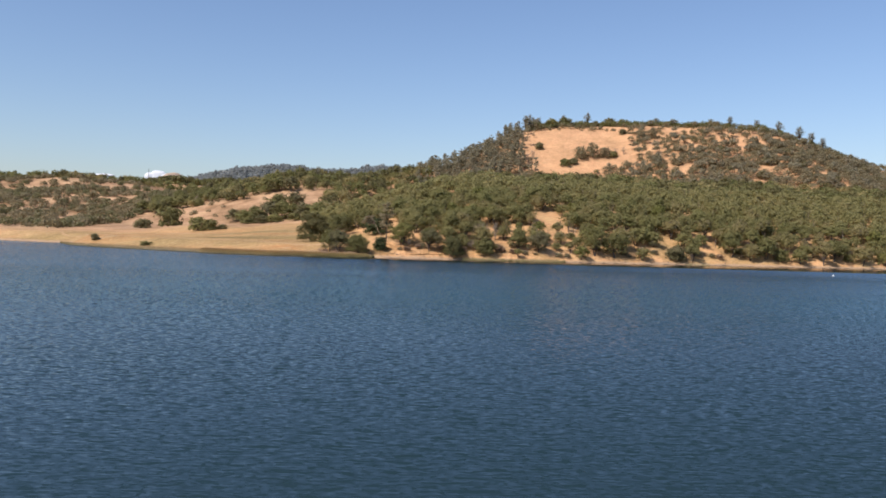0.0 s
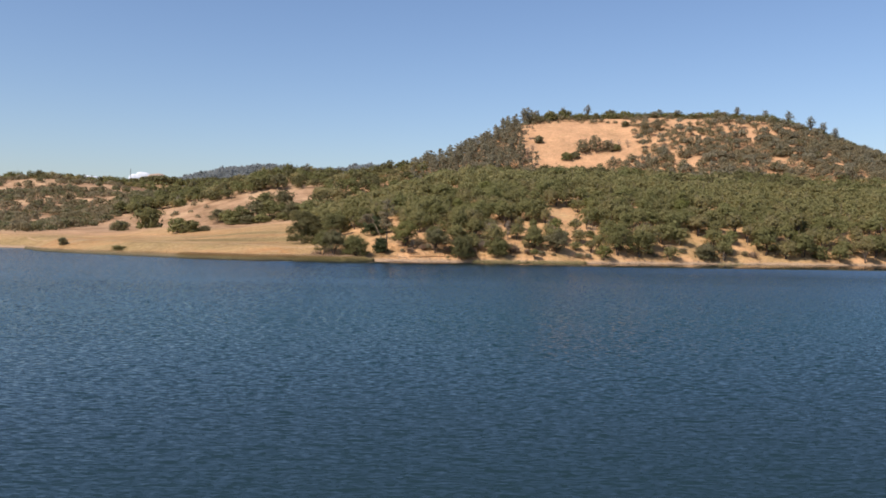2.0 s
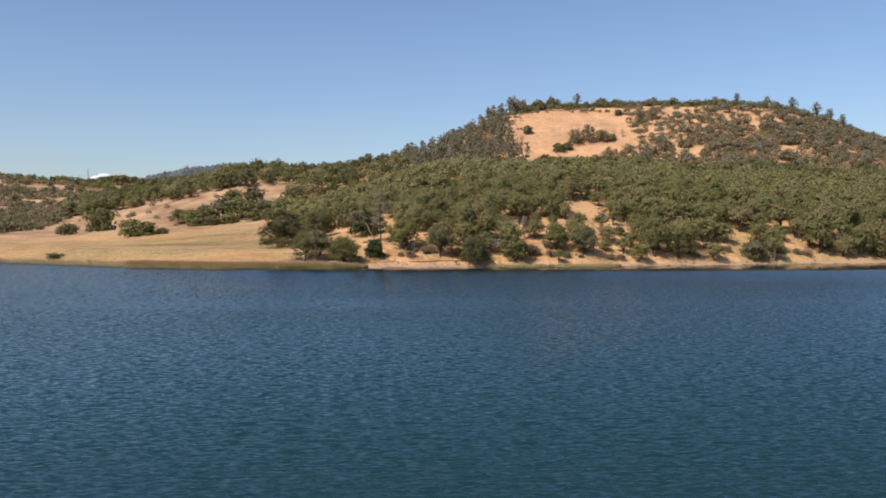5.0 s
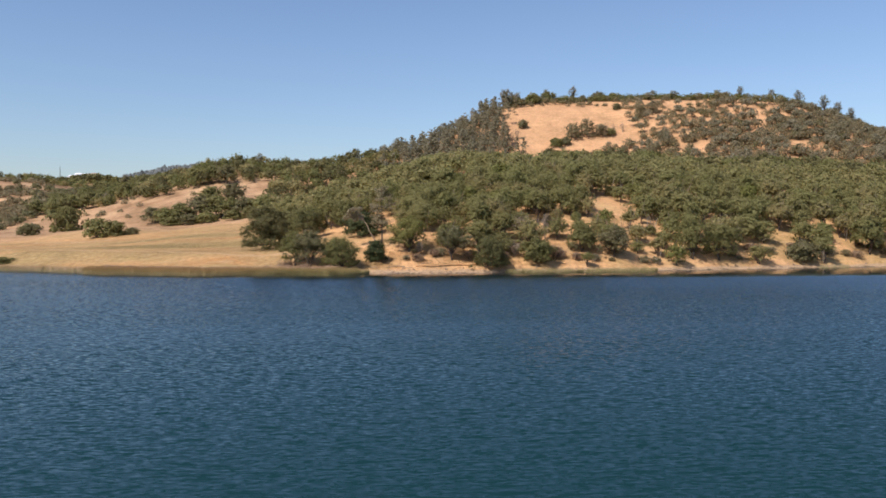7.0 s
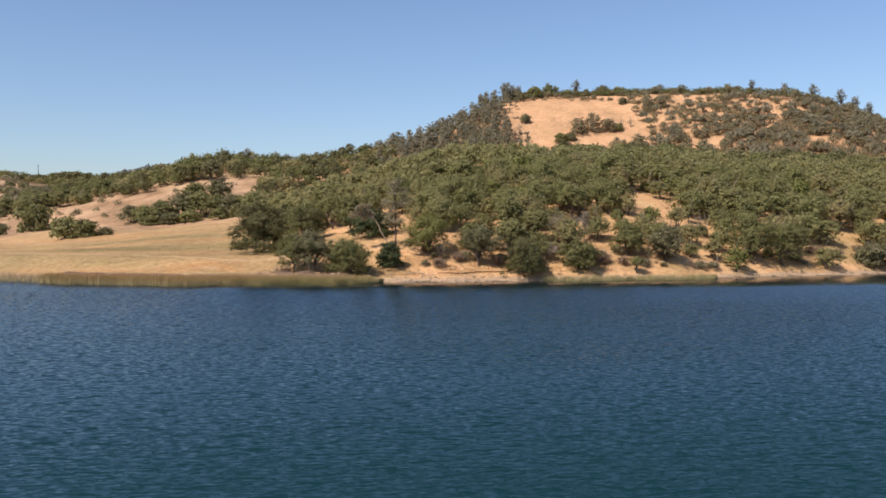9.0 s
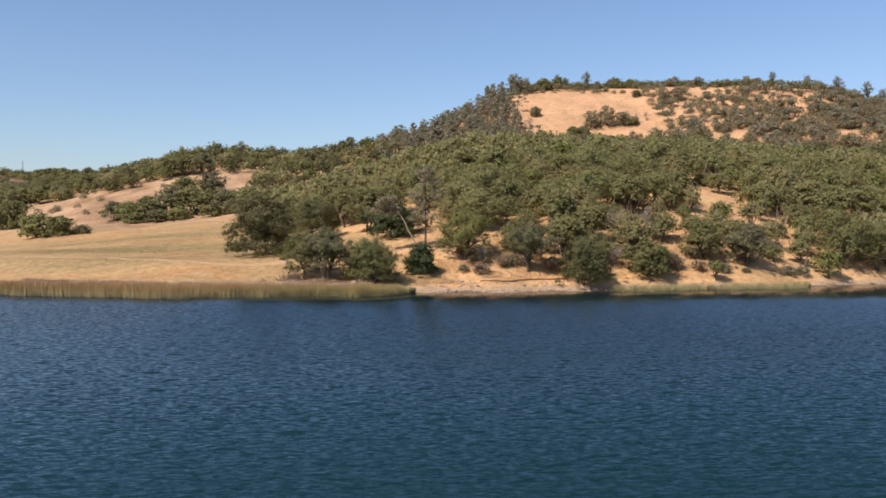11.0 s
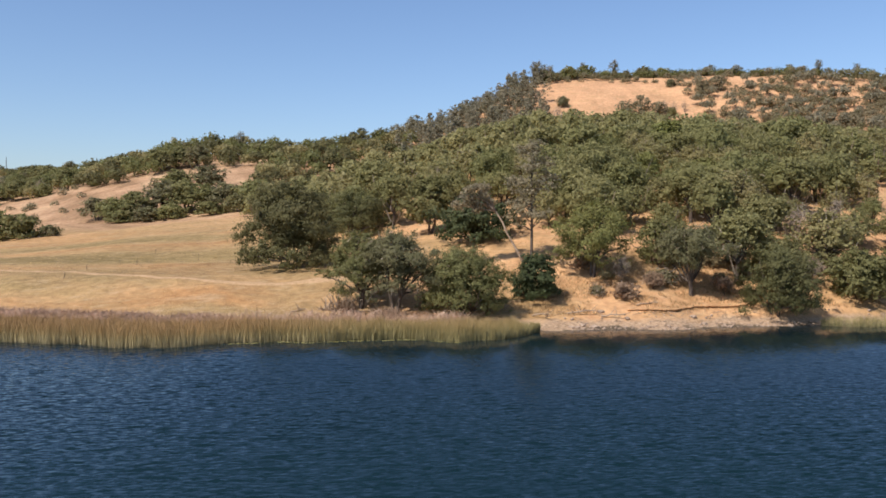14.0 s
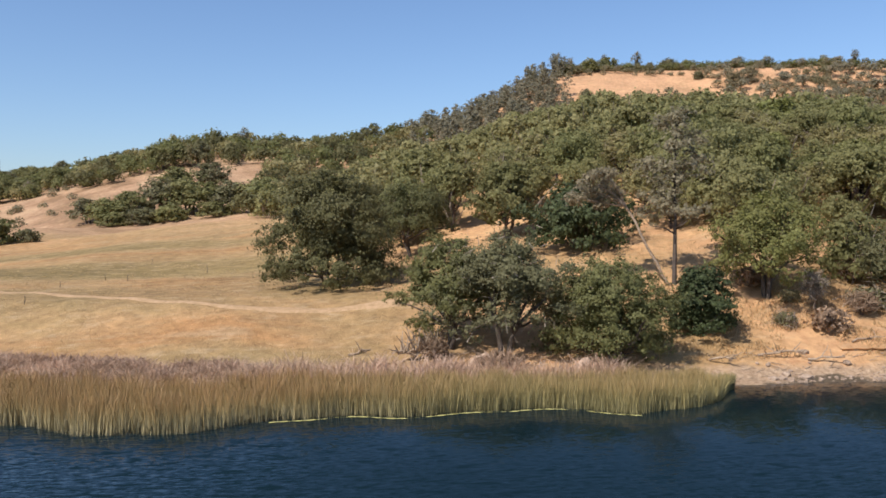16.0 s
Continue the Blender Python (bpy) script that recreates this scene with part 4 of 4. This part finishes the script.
far_wood("ridge_wood", PALE_OAK, [p for k, p in enumerate(back) if not k % 5], "oak", 9.2, 7.8, 155, 1.16, "grey-green oaks scattered along the ridge", 64)
spires = [(x, float(ridge(x)) + dy) for x, dy in zip(r.uniform(-6, 92, 430), r.uniform(-70, 6, 430)) if not open_ground(x, float(ridge(x)) + dy)]
far_wood("ridge_pines", RIDGE_PINE, spires, "pine", 4.2, 8.6, 62, 0.8, "close stand of slender grey pines on the hill's shoulder", 74)
far_wood("ridge_pines", RIDGE_PINE, [p for p in piny if p[0] < 150], "pine", 5.6, 11.5, 120, 0.95, "sparse grey pines along the hill's shoulder", 65)
far_wood("grey_trees", RIDGE_PINE, [p for p in piny if p[0] >= 150], "tall", 7.6, 7.6, 120, 1.0, "thin grey-brown trees on the hill's dry flank", 71)


def pale_limbs(places, seed):
    """Bleached trunks and limbs that show between the crowns."""
    r = np.random.RandomState(seed)
    vs = []
    at = np.array(places)
    for (x, y), z in zip(places, height(at[:, 0], at[:, 1])):
        for _ in range(r.randint(2, 6)):
            a = np.array([x + r.normal(0, 0.5), y - 1.0 + r.normal(0, 0.5), z + r.uniform(0.0, 3.0)])
            d = np.array([r.normal(0, 0.9), r.uniform(-1.6, 0.2), r.uniform(1.4, 4.2)])
            side = np.array([r.uniform(0.06, 0.13), r.normal(0, 0.03), 0])
            vs.append(np.stack([a - side, a + side, a + d + side * 0.4, a + d - side * 0.4]))
    v = np.concatenate(vs)
    tagged(new("pale_limbs", sheet("pale_limbs", v, np.arange(len(v)).reshape(-1, 4), TWIG)), "bleached bare limbs among the slope's oaks", "branches", kind="stuff")


pale_limbs([p for k, p in enumerate(spots[:NEAR] + mid) if k % 3], 78)

for k, (x, y, h) in enumerate(((143, 667, 11.0), (149, 668, 8.5), (156, 670, 7.0), (84, 668, 8.0), (80, 662, 9.0), (-163.6, 615.4, 9.0))):
    ob = make_tree("bare_tree", 340 + k, "dead", h * 0.75, h, TWIG, 420, 0.4, 16, "leafless grey-brown tree on the dry hillside", "tree", "bare trees on the hill")
    ob.matrix_basis = pose(x, y, ground_at(x, y) - 0.1, 0, 0, 50 * k)

# pines that stand out on the skyline
SKY_PINES = [(84, 722, 15), (88, 728, 16), (96, 731, 12), (118, 736, 11), (140, 741, 14), (247, 690, 11), (266, 682, 13), (279, 670, 15), (289, 655, 15), (297, 652, 14), (305, 650, 13), (-79, 630, 12), (5, 668, 14), (-98, 648, 9)]
tall = make_tree("pine_tree", 77, "tall", 6.4, 14.0, RIDGE_PINE, 420, 0.55, 26, "thin grey pine standing out on the ridge line", "tree", "pines on the ridge line")
for k, (x, y, h) in enumerate(SKY_PINES):
    m = pose(x, y, ground_at(x, y) - 0.2, 0, 0, 50 * k) @ Matrix.Diagonal((h / 12.5, h / 12.5, h / 14.5, 1))
    put(tall, m)


# ---- reeds, weeds and grass ----
def blades(r, x, y, z, tall, width, lean):
    """Upright tapering blades, each a bent strip of two pieces."""
    n = len(x)
    a = r.uniform(0, 6.283, n)
    side = np.stack([np.cos(a), np.sin(a), np.zeros(n)], 1) * width[:, None] * 0.5
    tip = np.stack([r.normal(0, lean, n), r.normal(0, lean, n), np.ones(n)], 1) * tall[:, None]
    foot = np.stack([x, y, z], 1)
    mid = foot + tip * np.array([0.35, 0.35, 0.6])
    v = np.stack([foot - side, foot + side, mid + side * 0.85, mid - side * 0.85, foot + tip + side * 0.25, foot + tip - side * 0.25], 1).reshape(-1, 3)
    b = np.arange(n)[:, None] * 6
    f = np.concatenate([b + np.array([[0, 1, 2, 3]]), b + np.array([[3, 2, 4, 5]])])
    return v, f


def reed_width(x):
    return np.interp(x, [-160, -140, -100, -70, -55, -40, -32, -28.5, -26, -23, -20, -18, -16.5, 13, 16, 29, 31.5, 33, 35, 50, 54, 100, 103, 110, 114], [2, 4, 6.5, 9.0, 9.6, 7.2, 5.2, 5.6, 7.0, 6.5, 4.7, 2.0, 0, 0, 2.6, 2.9, 1.2, 1.2, 3.2, 3.2, 0, 0, 2, 2, 0])


def reeds():
    r = np.random.RandomState(8)
    x = np.r_[r.uniform(-80, -16, 91000), r.uniform(-160, -80, 12000), r.uniform(13, 32, 4200), r.uniform(32, 55, 5200), r.uniform(100, 114, 900)]
    w = reed_width(x)
    q = r.uniform(0, 1, len(x))
    edge = 0.25 * np.sin(x * 1.1) + 0.4 * np.sin(x * 0.37 + 2)
    y = shore(x) - 0.8 - q * (w - 0.8 + edge * (w > 3))
    clump = wobble(x, y, 3.0, 70)
    keep = (w > 0.9) & (r.uniform(0, 1, len(x)) < (0.75 + 0.35 * clump) * np.interp(x, [-18, -15, -12, 0, 13], [1, 0.5, 0.12, 0.12, 1]))
    x, y, w, clump = x[keep], y[keep], w[keep], clump[keep]
    tall = (1.45 + 0.22 * clump + r.normal(0, 0.22, len(x))) * np.interp(w, [0, 1.5, 4, 7], [0.45, 0.55, 0.8, 1.0])
    z = np.maximum(height(x, y), -0.3)
    v, f = blades(r, x, y, z, tall - np.minimum(z, 0), r.uniform(0.014, 0.034, len(x)), 0.13)
    tagged(new("reeds", sheet("reeds", v, f, REED)), "dense green-brown reeds standing in the shallow water", "reeds", kind="stuff")


def weeds():
    r = np.random.RandomState(9)
    x = np.r_[r.uniform(-80, -22, 30000), r.uniform(-80, -47, 26000)]
    w = np.interp(x, [-80, -60, -50, -42, -34, -26, -22], [8.0, 8.0, 7.0, 5.2, 4.4, 3.6, 1.4])
    q = r.uniform(0, 1, len(x)) ** 1.1
    y = shore(x) - 1.2 + q * w
    clump = wobble(x, y, 4.0, 71)
    keep = r.uniform(0, 1, len(x)) < 0.62 + 0.5 * clump
    x, y, q, clump = x[keep], y[keep], q[keep], clump[keep]
    v, f = blades(r, x, y, height(x, y) - 0.05, r.uniform(0.3, 0.75, len(x)) * (1 + 0.4 * clump) * np.interp(x, [-52, -45, -20], [0.85, 1.9, 2.3]), r.uniform(0.03, 0.07, len(x)), 0.45)
    tagged(new("dry_weeds", sheet("dry_weeds", v, f, WEED)), "pinkish-grey dead weeds behind the reeds", "weeds", kind="stuff")
    # a lower, darker thicket behind them
    x = r.uniform(-80, -44, 17000)
    y = shore(x) + r.uniform(2.2, 8.2, len(x)) * np.interp(x, [-80, -50, -44], [1.0, 0.9, 0.5])
    keep = wobble(x, y, 11.0, 74) > -0.35
    x, y = x[keep], y[keep]
    v, f = blades(r, x, y, height(x, y) - 0.05, r.uniform(0.3, 0.8, len(x)), r.uniform(0.04, 0.09, len(x)), 0.8)
    tagged(new("brown_weeds", sheet("brown_weeds", v, f, MAUVE)), "low mauve-brown thicket of dead weeds", "weeds", kind="stuff")


def grass():
    r = np.random.RandomState(10)
    x = np.r_[r.uniform(-82, 30, 26000), r.uniform(-18, 30, 24000)]
    y = 303 + np.r_[r.uniform(0, 1, 26000) ** 1.3 * 62, r.uniform(1.5, 16, 24000)]
    clump = wobble(x, y, 9.0, 72) + 0.6 * wobble(x, y, 2.5, 73)
    s = y - shore(x)
    trail_y = np.interp(x, [-100, -74, -62, -51, -44, -36, -28], [352, 336.7, 329.2, 323.2, 321.8, 321.2, 323]) + 0.5 * np.sin(x / 6.0)
    keep = (s > 3.4) & (clump > -0.15) & ((np.abs(y - trail_y) > 0.9) | (x > -28))
    x, y = x[keep], y[keep]
    v, f = blades(r, x, y, height(x, y) - 0.03, r.uniform(0.07, 0.2, len(x)) * np.where(x > -18, 1.8, 0.8), r.uniform(0.04, 0.08, len(x)), 0.5)
    tagged(new("dry_grass", sheet("dry_grass", v, f, STRAW)), "tufts of tall golden dry grass on the meadow", "grass", kind="stuff")


reeds()
weeds()
grass()


# ---- small things at the shore ----
def scum_line():
    xs = np.linspace(-46, -26, 260)
    edge = 0.25 * np.sin(xs * 1.1) + 0.4 * np.sin(xs * 0.37 + 2)
    ys = shore(xs) - reed_width(xs) - edge * (reed_width(xs) > 3) - 0.25 - 0.05 * np.sin(xs * 1.7)
    half = 0.075 * np.clip(0.8 + np.sin(xs * 2.1) * np.sin(xs * 0.7) + 0.5 * np.sin(xs * 9.0), 0.1, 1.6)
    v = np.concatenate([np.stack([xs, ys - half, np.full_like(xs, 0.02)], 1), np.stack([xs, ys + half, np.full_like(xs, 0.02)], 1)])
    n = len(xs)
    f = [(k, k + 1, n + k + 1, n + k) for k in range(n - 1)]
    tagged(new("floating_scum", sheet("floating_scum", v, f, SCUM)), "thin yellow line of scum along the reeds", "scum", kind="stuff")


def stones():
    r = np.random.RandomState(12)
    bm = bmesh.new()
    bmesh.ops.create_icosphere(bm, subdivisions=1, radius=1)
    base = np.array([v.co[:] for v in bm.verts])
    tri = np.array([[v.index for v in f.verts] for f in bm.faces])
    bm.free()
    pieces = []
    for _ in range(900):
        x = r.uniform(-14, 40) if r.uniform() < 0.75 else r.uniform(40, 130)
        y = float(shore(x)) + abs(r.normal(0.2, 1.3))
        q = r.uniform(0.05, 0.16) * (1 if r.uniform() < 0.93 else 2.4)
        v = base * (q * r.uniform(0.8, 1.5), q * r.uniform(0.8, 1.4), q * 0.65) * r.uniform(0.8, 1.15, base.shape)
        pieces.append((v + (x, y, ground_at(x, y) + q * 0.15), tri))
    v, f = joined(pieces)
    tagged(new("shore_stones", sheet("shore_stones", v, f, STONE)), "pale stones scattered along the waterline", "stones", kind="stuff")


def turf_ledge():
    """The overhanging lip of the eroded bank."""
    r = np.random.RandomState(19)
    xs = np.linspace(-6.5, 8.0, 150)
    ys = shore(xs) + 3.9 + 0.12 * np.sin(xs * 0.9)
    z = height(xs, ys + 0.5)
    knots = np.linspace(-6.5, 8.0, 62)
    fade = np.interp(xs, [-6.5, -3, 6.5, 8.0], [0, 1, 1, 0]) * np.interp(xs, knots, np.clip(r.normal(0.4, 0.45, 62), 0, 1))
    jut = 0.38 * fade
    rows = [(ys + 0.9, height(xs, ys + 0.9) + 0.02), (ys + 0.3, z + 0.08 * fade), (ys - jut, z + 0.02), (ys - jut * 0.9, z - 0.09 * fade), (ys + 0.4, z - 0.3)]
    v = np.concatenate([np.stack([xs, a, b], 1) for a, b in rows])
    n = len(xs)
    f = [(k * n + j, k * n + j + 1, (k + 1) * n + j + 1, (k + 1) * n + j) for k in range(4) for j in range(n - 1)]
    tagged(new("bank_edge", sheet("bank_edge", v, f, GROUND, False)), "overhanging turf lip of the eroded bank", "bank", kind="structure")


scum_line()
stones()
turf_ledge()


def litter():
    """Sticks and straw washed up along the shore."""
    r = np.random.RandomState(18)
    pieces = []
    for _ in range(260):
        x = r.uniform(-17, 14) if r.uniform() < 0.6 else r.uniform(-48, -18)
        y = float(shore(x)) + (r.uniform(0.3, 4.5) if x > -17 else r.uniform(1.5, 7))
        z, a, n = ground_at(x, y) + 0.03, r.normal(0.1, 0.5), r.uniform(0.25, 1.3)
        e = (x + n * math.cos(a), y + n * math.sin(a))
        pieces.append(limb(r, (x, y, z), (*e, ground_at(*e) + r.uniform(0.02, 0.2)), 0.03, 0.012, 0.05, 4, 4))
    v, f = joined(pieces)
    tagged(new("shore_litter", sheet("shore_litter", v, f, DRIFT, True)), "bleached sticks washed up along the shore", "litter", kind="stuff")


# a heap of dry weeds, built as a solid boulder-like lump
def boulder(x, y, w, d, h, seed):
    r = np.random.RandomState(seed)
    bm = bmesh.new()
    bmesh.ops.create_icosphere(bm, subdivisions=3, radius=1)
    for v in bm.verts:
        n = noise.noise(v.co * 1.3 + Vector((seed, 0, 0))) * 0.45 + noise.noise(v.co * 4.0) * 0.12
        v.co = Vector((v.co.x * w / 2, v.co.y * d / 2, v.co.z * h)) * (1 + n)
    me = bpy.data.meshes.new("boulder")
    bm.to_mesh(me)
    bm.free()
    me.materials.append(TAN)
    ob = new("boulder", me)
    ob.matrix_basis = pose(x, y, ground_at(x, y) - 0.1, 0, 0, r.uniform(0, 360))
    tagged(ob, "low pale tan mound of dry weeds behind the reeds", "boulder", "boulders behind the reeds")


litter()
boulder(-26.2, 304.4, 3.4, 2.0, 1.35, 3)
boulder(-32.6, 306.8, 2.6, 1.8, 1.1, 4)
boulder(-21.4, 304.6, 1.4, 1.1, 0.5, 5)


def driftwood(x, y, turn, long, branches, seed, label):
    r = np.random.RandomState(seed)
    ob = new("driftwood")
    v, f = limb(r, (0, 0, 0.12), (long, 0.3, 0.35), 0.16 if branches > 10 else 0.08, 0.05, 0.1, 6, 7)
    log = part("log", sheet("log", v, f, DRIFT, True), ob)
    for k in range(branches):
        a = np.array([long * r.uniform(0.1, 0.9), 0.15, 0.25])
        e = a + np.array([r.uniform(-0.6, 1.3), r.uniform(-0.9, 0.9), r.uniform(0.1, 0.9 + 0.02 * branches)])
        v, f = limb(r, a, e, 0.085 if branches > 10 else 0.045, 0.02, 0.1, 4, 5)
        part("branch", sheet("branch", v, f, DRIFT, True), log)
    ob.matrix_basis = pose(x, y, ground_at(x, y), 0, 0, turn)
    tagged(ob, label, "driftwood", "driftwood along the shore")


driftwood(-34.6, 310.4, 194, 4.2, 46, 1, "tangle of grey driftwood at a leaning oak's foot")
driftwood(-41.5, 311.5, 20, 1.8, 4, 2, "small grey dead branch lying in dry weeds")
driftwood(-13.0, 307.0, -12, 3.4, 9, 3, "bleached branch lying on the stony shore")
driftwood(-9.6, 306.4, -25, 2.4, 3, 4, "bleached fallen limb lying on the bank")
driftwood(-5.2, 308.0, 8, 2.6, 3, 5, "grey fallen limb along the eroded bank")
driftwood(-16.8, 306.6, -50, 1.8, 2, 6, "bleached stick leaning on the bank")


def fence_post(x, y, h):
    ob = new("fence_post")
    r = np.random.RandomState(int(-x * 10))
    v, f = limb(r, (0, 0, -0.2), (0.03, 0, h), 0.032, 0.028, 0.0, 4, 6)
    part("post", sheet("post", v, f, RUST, True), ob)
    bm = bmesh.new()
    bmesh.ops.create_cube(bm, size=0.075, matrix=Matrix.Translation((0.03, 0, h)))
    me = bpy.data.meshes.new("cap")
    bm.to_mesh(me)
    bm.free()
    me.materials.append(DRIFT)
    part("cap", me, ob)
    ob.matrix_basis = pose(x, y, ground_at(x, y))
    tagged(ob, "thin weathered fence post in dry grass", "post", "fence posts on the meadow")


for x, y, h in ((-57.0, 353.2, 1.0), (-65.4, 364.4, 0.8), (-64.3, 346.0, 0.7), (-67.2, 348.4, 0.7), (-68.9, 328.4, 0.8), (-69.8, 341.2, 0.6)):
    fence_post(x, y, h)


def buoy(x, y, q, label):
    ob = new("buoy")
    bm = bmesh.new()
    bmesh.ops.create_uvsphere(bm, u_segments=14, v_segments=8, radius=0.5 * q)
    for v in bm.verts:
        v.co.z *= 0.7
    me = bpy.data.meshes.new("float")
    bm.to_mesh(me)
    bm.free()
    me.materials.append(PAINT)
    part("float", me, ob)
    v, f = tube([(0, 0, 0.2 * q), (0, 0, 0.55 * q), (0, 0, 0.8 * q)], [0.08 * q, 0.07 * q, 0.05 * q], 8)
    part("stem", sheet("stem", v, f, PAINT, True), ob)
    ob.matrix_basis = pose(x, y, 0.05 * q)
    tagged(ob, label, "buoy")


buoy(126.5, 259, 0.65, "small white buoy floating on the open lake")


def mast(x, y, h):
    ob = new("radio_mast")
    v, f = tube([(0, 0, -0.5), (0, 0, h * 0.6), (0, 0, h)], [0.55, 0.4, 0.16], 6)
    part("pole", sheet("pole", v, f, RUST, True), ob)
    for z, w in ((0.93, 1.6), (0.84, 2.2)):
        v, f = tube([(-w / 2, 0, h * z), (w / 2, 0, h * z)], [0.14, 0.14], 5)
        part("crossarm", sheet("crossarm", v, f, RUST), ob)
    ob.matrix_basis = pose(x, y, ground_at(x, y))
    tagged(ob, "thin dark mast on the distant wooded ridge", "mast")


mast(-399, 1240, 90.5 - ground_at(-399, 1240))


def cloud():
    r = np.random.RandomState(14)
    bm = bmesh.new()
    bmesh.ops.create_icosphere(bm, subdivisions=4, radius=1)
    base = np.array([v.co[:] for v in bm.verts])
    tri = np.array([[v.index for v in f.verts] for f in bm.faces])
    bm.free()
    pieces = []
    for x, w, h in ((-1384, 44, 34), (-1424, 30, 22), (-1346, 26, 19), (-1300, 20, 14), (-1660, 50, 9)):
        lump = sum(np.sin(base @ r.normal(size=3) * f + r.uniform(0, 6)) / f for f in (3, 4, 6, 8, 11, 15))[:, None]
        pieces.append((base * (w, 20, h) * (1 + 0.13 * lump) + (x, 4450, 256), tri))
    v, f = joined(pieces)
    tagged(new("cloud", sheet("cloud", v, f, CLOUD, True)), "small white cumulus cloud low on the horizon", "cloud", kind="structure")


cloud()
